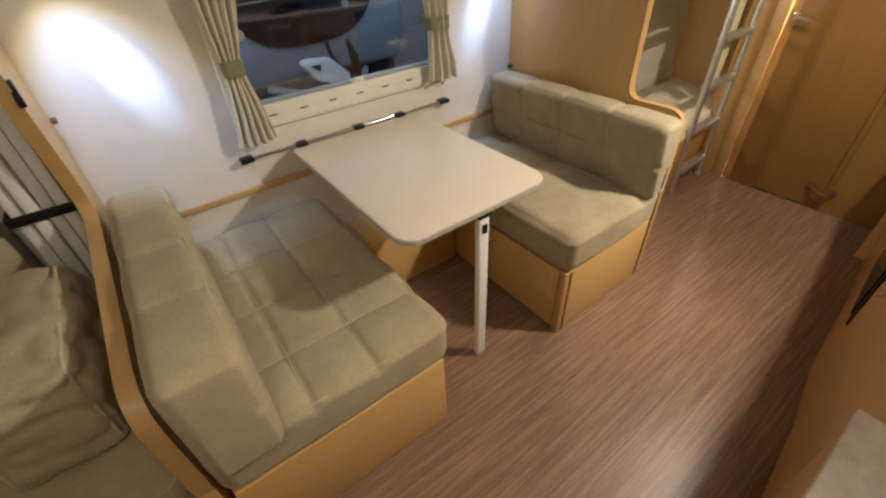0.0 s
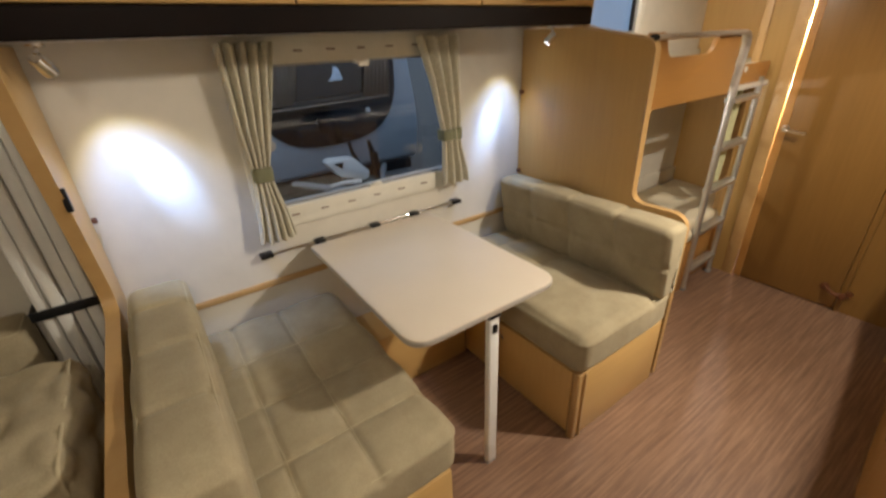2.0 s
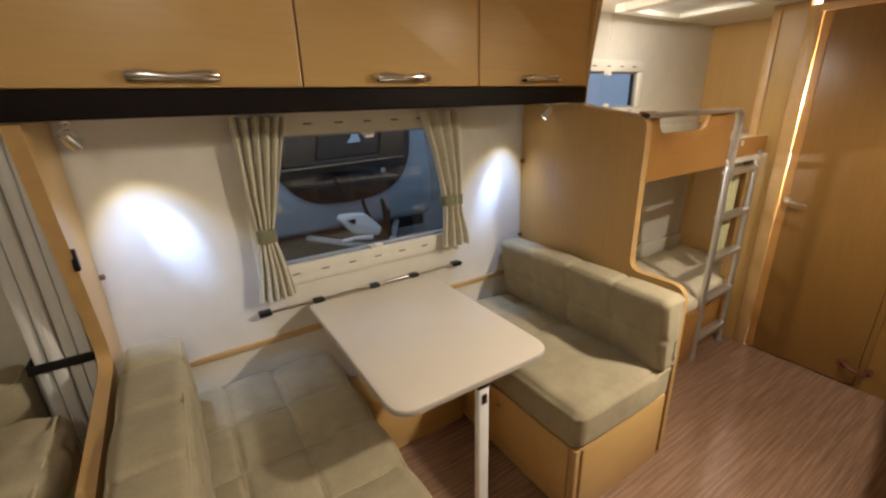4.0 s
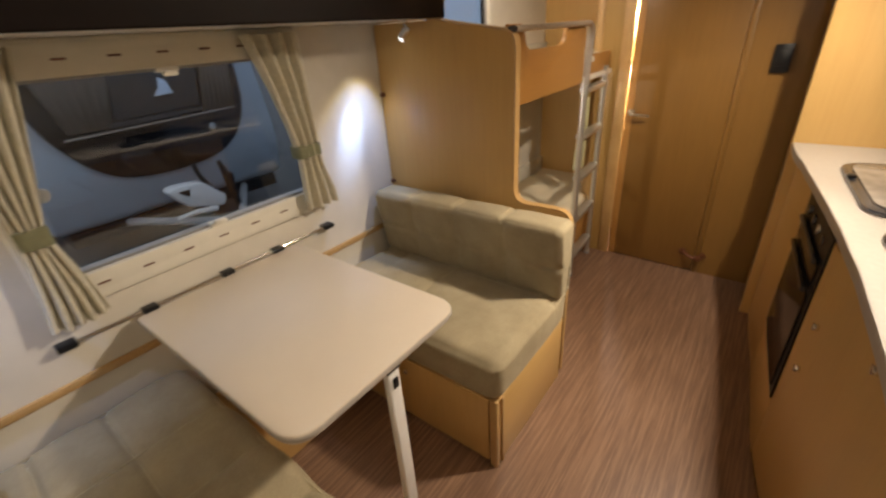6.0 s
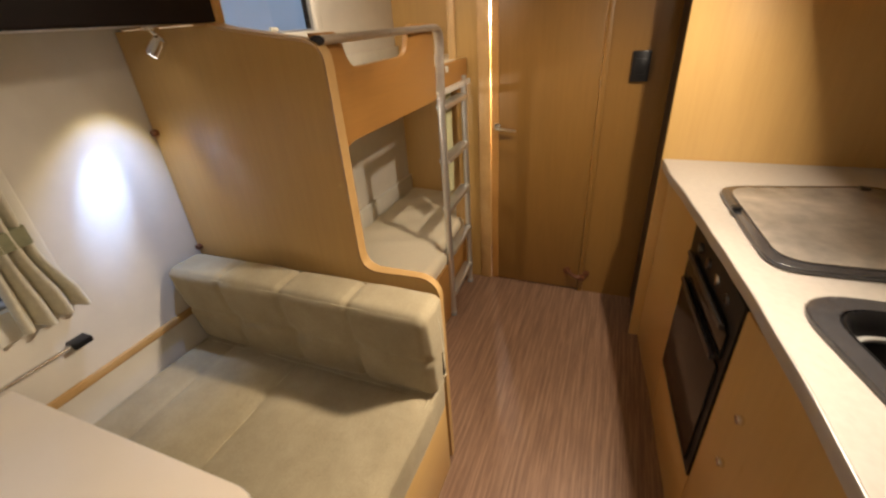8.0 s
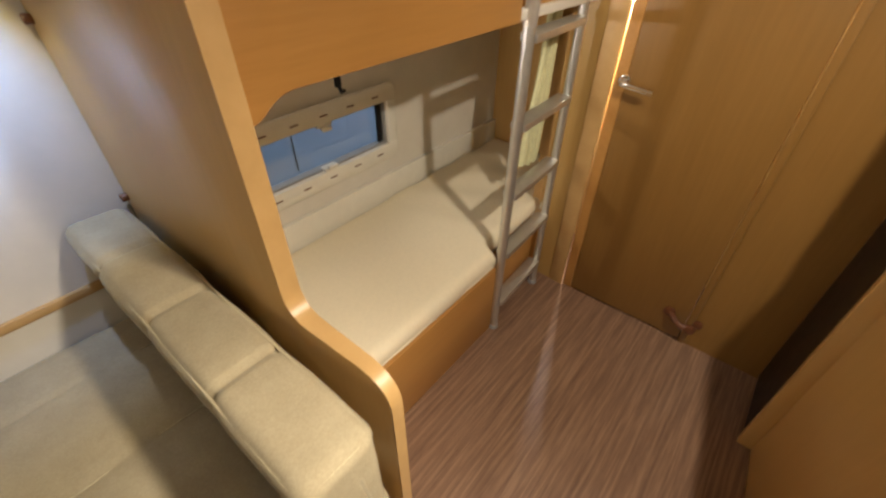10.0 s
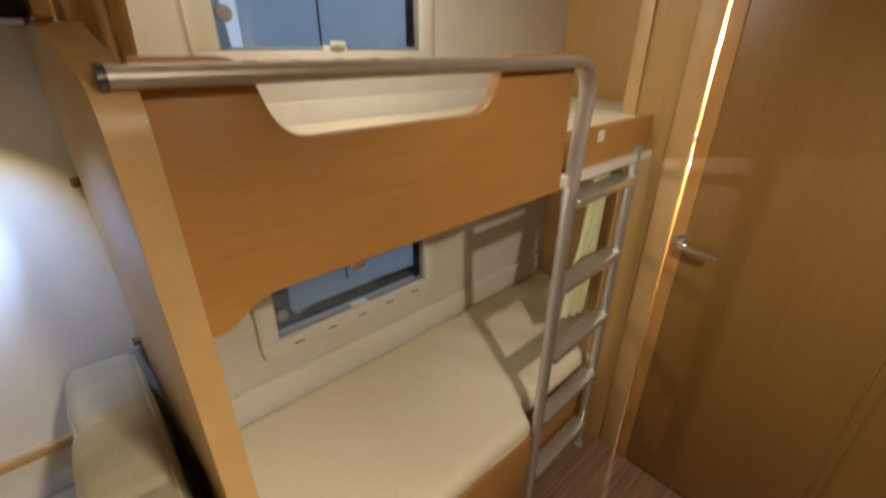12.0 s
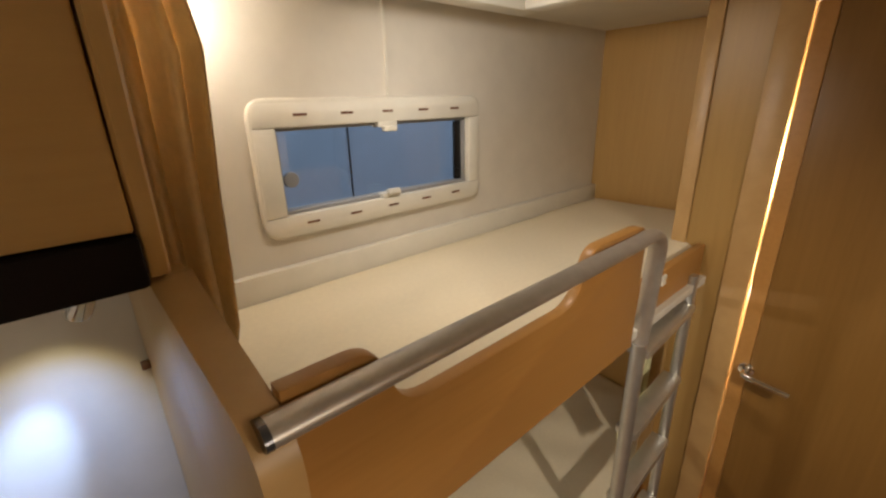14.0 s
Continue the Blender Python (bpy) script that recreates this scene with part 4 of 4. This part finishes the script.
oh = thing("kitchen_overhead", (1.3, -0.45, 1.468), "oak veneer overhead cabinet above the kitchen", "cupboard")
part("carcass", box(0.30, XK, YS + 0.004, -0.254, 1.468, TOP - 0.004, 0.003), WOOD_X, oh)
for k in range(3):
    part("door", box(0.302 + 0.678 * k, 0.302 + 0.678 * k + 0.672, -0.252, -0.236, 1.47, TOP - 0.01, 0.004), WOOD_X, oh)
tp = thing("tall_cabinet", (2.5, -0.3, 0), "tall oak cabinet with a dark fridge front", "cabinet")
part("side_panel", box(XK + 0.002, XK + 0.024, YS + 0.004, 0.088, 0.0, TOP - 0.004, 0.003), WOOD_V, tp)
part("fridge_front", box(XK + 0.03, XD - 0.004, 0.055, 0.082, 0.02, TOP - 0.006, 0.004), BLACK, tp, "dark fridge front")
part("carcass", box(XK + 0.028, XD - 0.004, YS + 0.004, 0.052, 0.0, TOP - 0.004, 0.002), WOOD_V, tp)

# ---- front lounge ----
lo = thing("lounge_bench", (-0.9, 1.0, 0), "oak lounge bench box beyond the front board", "bench")
part("carcass", box(-1.6, -0.452, 0.72, YW - 0.016, 0.0, 0.30, 0.003), WOOD_X, lo)
padded("seat_cushion", (-1.6, -0.46, 0.70, YW - 0.015, 0.302, 0.45, 0.035, None, 0.025, 0.006, 0.004), "sage green velour lounge seat cushion", "seat cushions")
def crumple(x, y, z, n):
    q = Vector((x * 9, y * 9, z * 9))
    fold = math.sin(z * 42 + 3 * noise.noise(q * 0.6)) * math.exp(-((y + 0.14) / 0.16) ** 2)
    ridge = 1 - abs(noise.noise(Vector((x * 7, y * 5 + z * 4, z * 16))))
    return 0.016 * fold + 0.018 * noise.noise(q * 0.7) + 0.016 * ridge ** 4 + 0.006 * noise.noise(q * 2)


pl = thing("box_cushion", (-0.60, 1.09, 0.452), "crumpled sage green box cushion with piping on the lounge seat", "cushion")
part("pad", cushion(-0.745, -0.520, 0.87, 1.31, 0.452, 0.742, 0.028, crumple, 0.010, 0.016, 0.006), FABRIC, pl, "", 180)
loop = rounded([(0.876, 0.464), (1.304, 0.464), (1.304, 0.736), (0.876, 0.736)], 0.04, 6)
for x in (-0.536, -0.728):
    pts = [(x + 0.004 * math.sin(9 * a + 7 * b), a, b) for a, b in loop]
    part("piping", tube(pts + pts[:1], 0.005, 6, 1.0, False), FABRIC_T, pl, "raised piping along the seam", 180)
padded("back_cushion", (-1.5, -0.64, 1.44, YW - 0.01, 0.455, 0.78, 0.03, None, 0.02, 0.006, 0.004), "sage green velour back cushion along the lounge wall", "back cushions")

# ---- ceiling fittings ----
# unseen strip fitting, made up to carry the kitchen fill
cf = thing("ceiling_light", (1.60, -0.14, TOP), "unseen slim ceiling strip light added above the kitchen edge", "lamp", "ceiling lights")
part("body", box(1.13, 2.07, -0.165, -0.115, TOP - 0.03, TOP, 0.006), LACQUER, cf)
part("diffuser", box(1.14, 2.06, -0.158, -0.122, TOP - 0.036, TOP - 0.0305, 0.002), OPAL, cf, "opal diffuser")
# unseen fitting, made up to go with the lounge fill
cf = thing("ceiling_light", (-0.45, -0.14, TOP), "unseen round ceiling light added above the lounge end of the aisle", "lamp", "ceiling lights")
part("body", disc(-0.45, -0.14, TOP - 0.022, 0.09, 0.022, "z", 28, 0.005), LACQUER, cf)
hx0, hx1, hy0, hy1 = 1.82, 2.34, 0.95, 1.45
rh = thing("roof_hatch", (2.08, 1.2, TOP), "cream framed roof hatch over the bunks", "hatch")
part("frame", joined(box(hx0, hx1, hy0, hy0 + 0.06, TOP - 0.04, TOP, 0.008), box(hx0, hx1, hy1 - 0.06, hy1, TOP - 0.04, TOP, 0.008), box(hx0, hx0 + 0.06, hy0 + 0.058, hy1 - 0.058, TOP - 0.039, TOP, 0.008), box(hx1 - 0.06, hx1, hy0 + 0.058, hy1 - 0.058, TOP - 0.039, TOP, 0.008)), PLASTIC, rh)
part("blind", box(hx0 + 0.06, hx1 - 0.06, hy0 + 0.06, hy1 - 0.06, TOP - 0.018, TOP - 0.004, 0.002), ALU, rh, "silvery pleated blind")

# ---- the yard outside ----
structure("ground", box(-90, 90, -90, 90, -0.46, -0.44, 0), ASPHALT, "dark asphalt yard at night", "ground")
nc = thing("parked_caravan", (1.6, 6.4, -0.44), "pale caravan with a large dark front window parked in the yard", "caravan")
part("body", prism(rounded([(5.05, -0.02), (4.95, 0.5), (5.35, 2.1), (9.5, 2.2), (9.5, -0.02)], [0.10, 0.3, 0.4, 0.1, 0.05]), "x", 0.52, 2.86, 0.05), BODY, nc)
PANE = rounded([(0.66, 2.0), (0.66, 0.95), (1.05, 0.40), (1.60, 0.33), (2.20, 0.40), (2.52, 0.75), (2.55, 2.0)], [0.1, 0.35, 0.3, 0.3, 0.3, 0.3, 0.1], 8)
part("front_window", prism(PANE, "y", 4.945, 4.975, 0.004), TINT, nc, "dark tinted front window")
# interior shapes stand before the opaque pane, their dimness put into the colour
for low, high in (((0.90, 1.25), (0.80, 1.34)), ((2.06, 2.42), (2.14, 2.46))):
    bm = bmesh.new()
    rows = [[bm.verts.new((a + (b - a) * k / 24, 4.925 + 0.010 * math.sin(k * 1.7), z)) for k in range(25)] for z, (a, b) in ((0.85, low), (1.25, high), (1.9, high))]
    for r0, r1 in zip(rows, rows[1:]):
        for k in range(24):
            bm.faces.new((r0[k], r0[k + 1], r1[k + 1], r1[k]))
    bmesh.ops.solidify(bm, geom=bm.faces[:], thickness=0.004)
    part("inner_curtain", bm, DIMMED, nc, "curtain dimmed in colour, set before the dark window", 180)
part("inner_seat", prism(rounded([(1.28, 0.90), (2.05, 0.93), (2.12, 1.33), (1.36, 1.36)], 0.04), "y", 4.928, 4.94, 0.003), GLOOM, nc, "seat back dimmed in colour, set before the dark window")
part("inner_shelf", prism([(0.86, 0.800), (2.40, 0.842), (2.40, 0.858), (0.86, 0.816)], "y", 4.90, 4.94, 0.003), DIMMED, nc, "shelf edge dimmed in colour, set before the dark window")
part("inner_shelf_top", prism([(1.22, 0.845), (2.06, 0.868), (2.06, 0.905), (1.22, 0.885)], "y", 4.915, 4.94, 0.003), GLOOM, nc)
part("notice", prism([(1.66, 1.06), (1.84, 1.07), (1.80, 1.19), (1.74, 1.22), (1.72, 1.13)], "y", 4.915, 4.926, 0.002), BODY_B, nc, "small white notice")
part("emblem", disc(2.12, 4.9385, 0.695, 0.035, 0.006, "y"), ALU, nc, "small silver emblem")
part("chassis_skirt", box(0.62, 2.76, 5.08, 9.4, -0.16, -0.02, 0.01), BLACK, nc)
part("drawbar", joined(tube([(1.10, 5.1, -0.06), (1.72, 4.05, -0.06)], 0.04, 8), tube([(2.34, 5.1, -0.06), (1.72, 4.05, -0.06)], 0.04, 8)), GREY, nc, "steel drawbar")
part("hitch_cover", prism(rounded([(1.28, 0.30), (1.34, 0.335), (1.60, 0.315), (1.79, 0.12), (1.74, 0.03), (1.42, 0.12)], 0.04), "y", 4.34, 4.50, 0.025), LACQUER, nc, "white plastic hitch cover")
part("hitch_hole", prism([(1.36, 0.285), (1.47, 0.285), (1.45, 0.215)], "y", 4.330, 4.345, 0.003), BLACK, nc, "dark three-cornered opening")
part("hitch_lever", tube([(1.30, 4.36, 0.05), (1.46, 4.36, 0.055), (1.66, 4.36, 0.03)], [0.018, 0.022, 0.03], 8), LACQUER, nc, "white coupling lever")
part("cable_lever", tube([(1.62, 4.47, 0.475), (1.64, 4.47, 0.36), (1.70, 4.46, 0.20)], [0.02, 0.022, 0.03], 8), BLACK, nc, "black upright lever")
part("jockey_wheel", joined(tube([(1.92, 4.45, 0.30), (1.92, 4.45, -0.36)], 0.030, 10), disc(1.89, 4.45, -0.34, 0.10, 0.06, "x")), BLACK, nc, "black jockey wheel")
part("handbrake", tube([(1.93, 4.5, 0.02), (1.90, 4.5, 0.32), (1.87, 4.5, 0.43)], [0.045, 0.035, 0.02], 8), BLACK, nc, "black handbrake lever")
for x in (0.55, 2.75):
    part("wheel", disc(x, 7.2, -0.13, 0.31, 0.16, "x", 28, 0.02), BLACK, nc)
pv = thing("parked_van", (5.2, 4.2, -0.44), "pale blue panel van parked beyond the bunk windows", "van")
part("body", prism(rounded([(2.28, 3.2), (8.2, 3.2), (8.2, 4.9), (4.0, 4.9), (3.3, 4.55)], [0.03, 0.15, 0.15, 0.3, 0.3]), "z", -0.38, 2.3, 0.05), BODY_B, pv)
part("panel_seam", box(2.765, 2.775, 3.194, 3.2, -0.25, 2.2, 0.001), BLACK, pv, "dark seam between body panels")
for x in (6.2, 7.6):
    part("wheel", disc(x, 3.16, -0.12, 0.32, 0.2, "y", 28, 0.02), BLACK, pv)
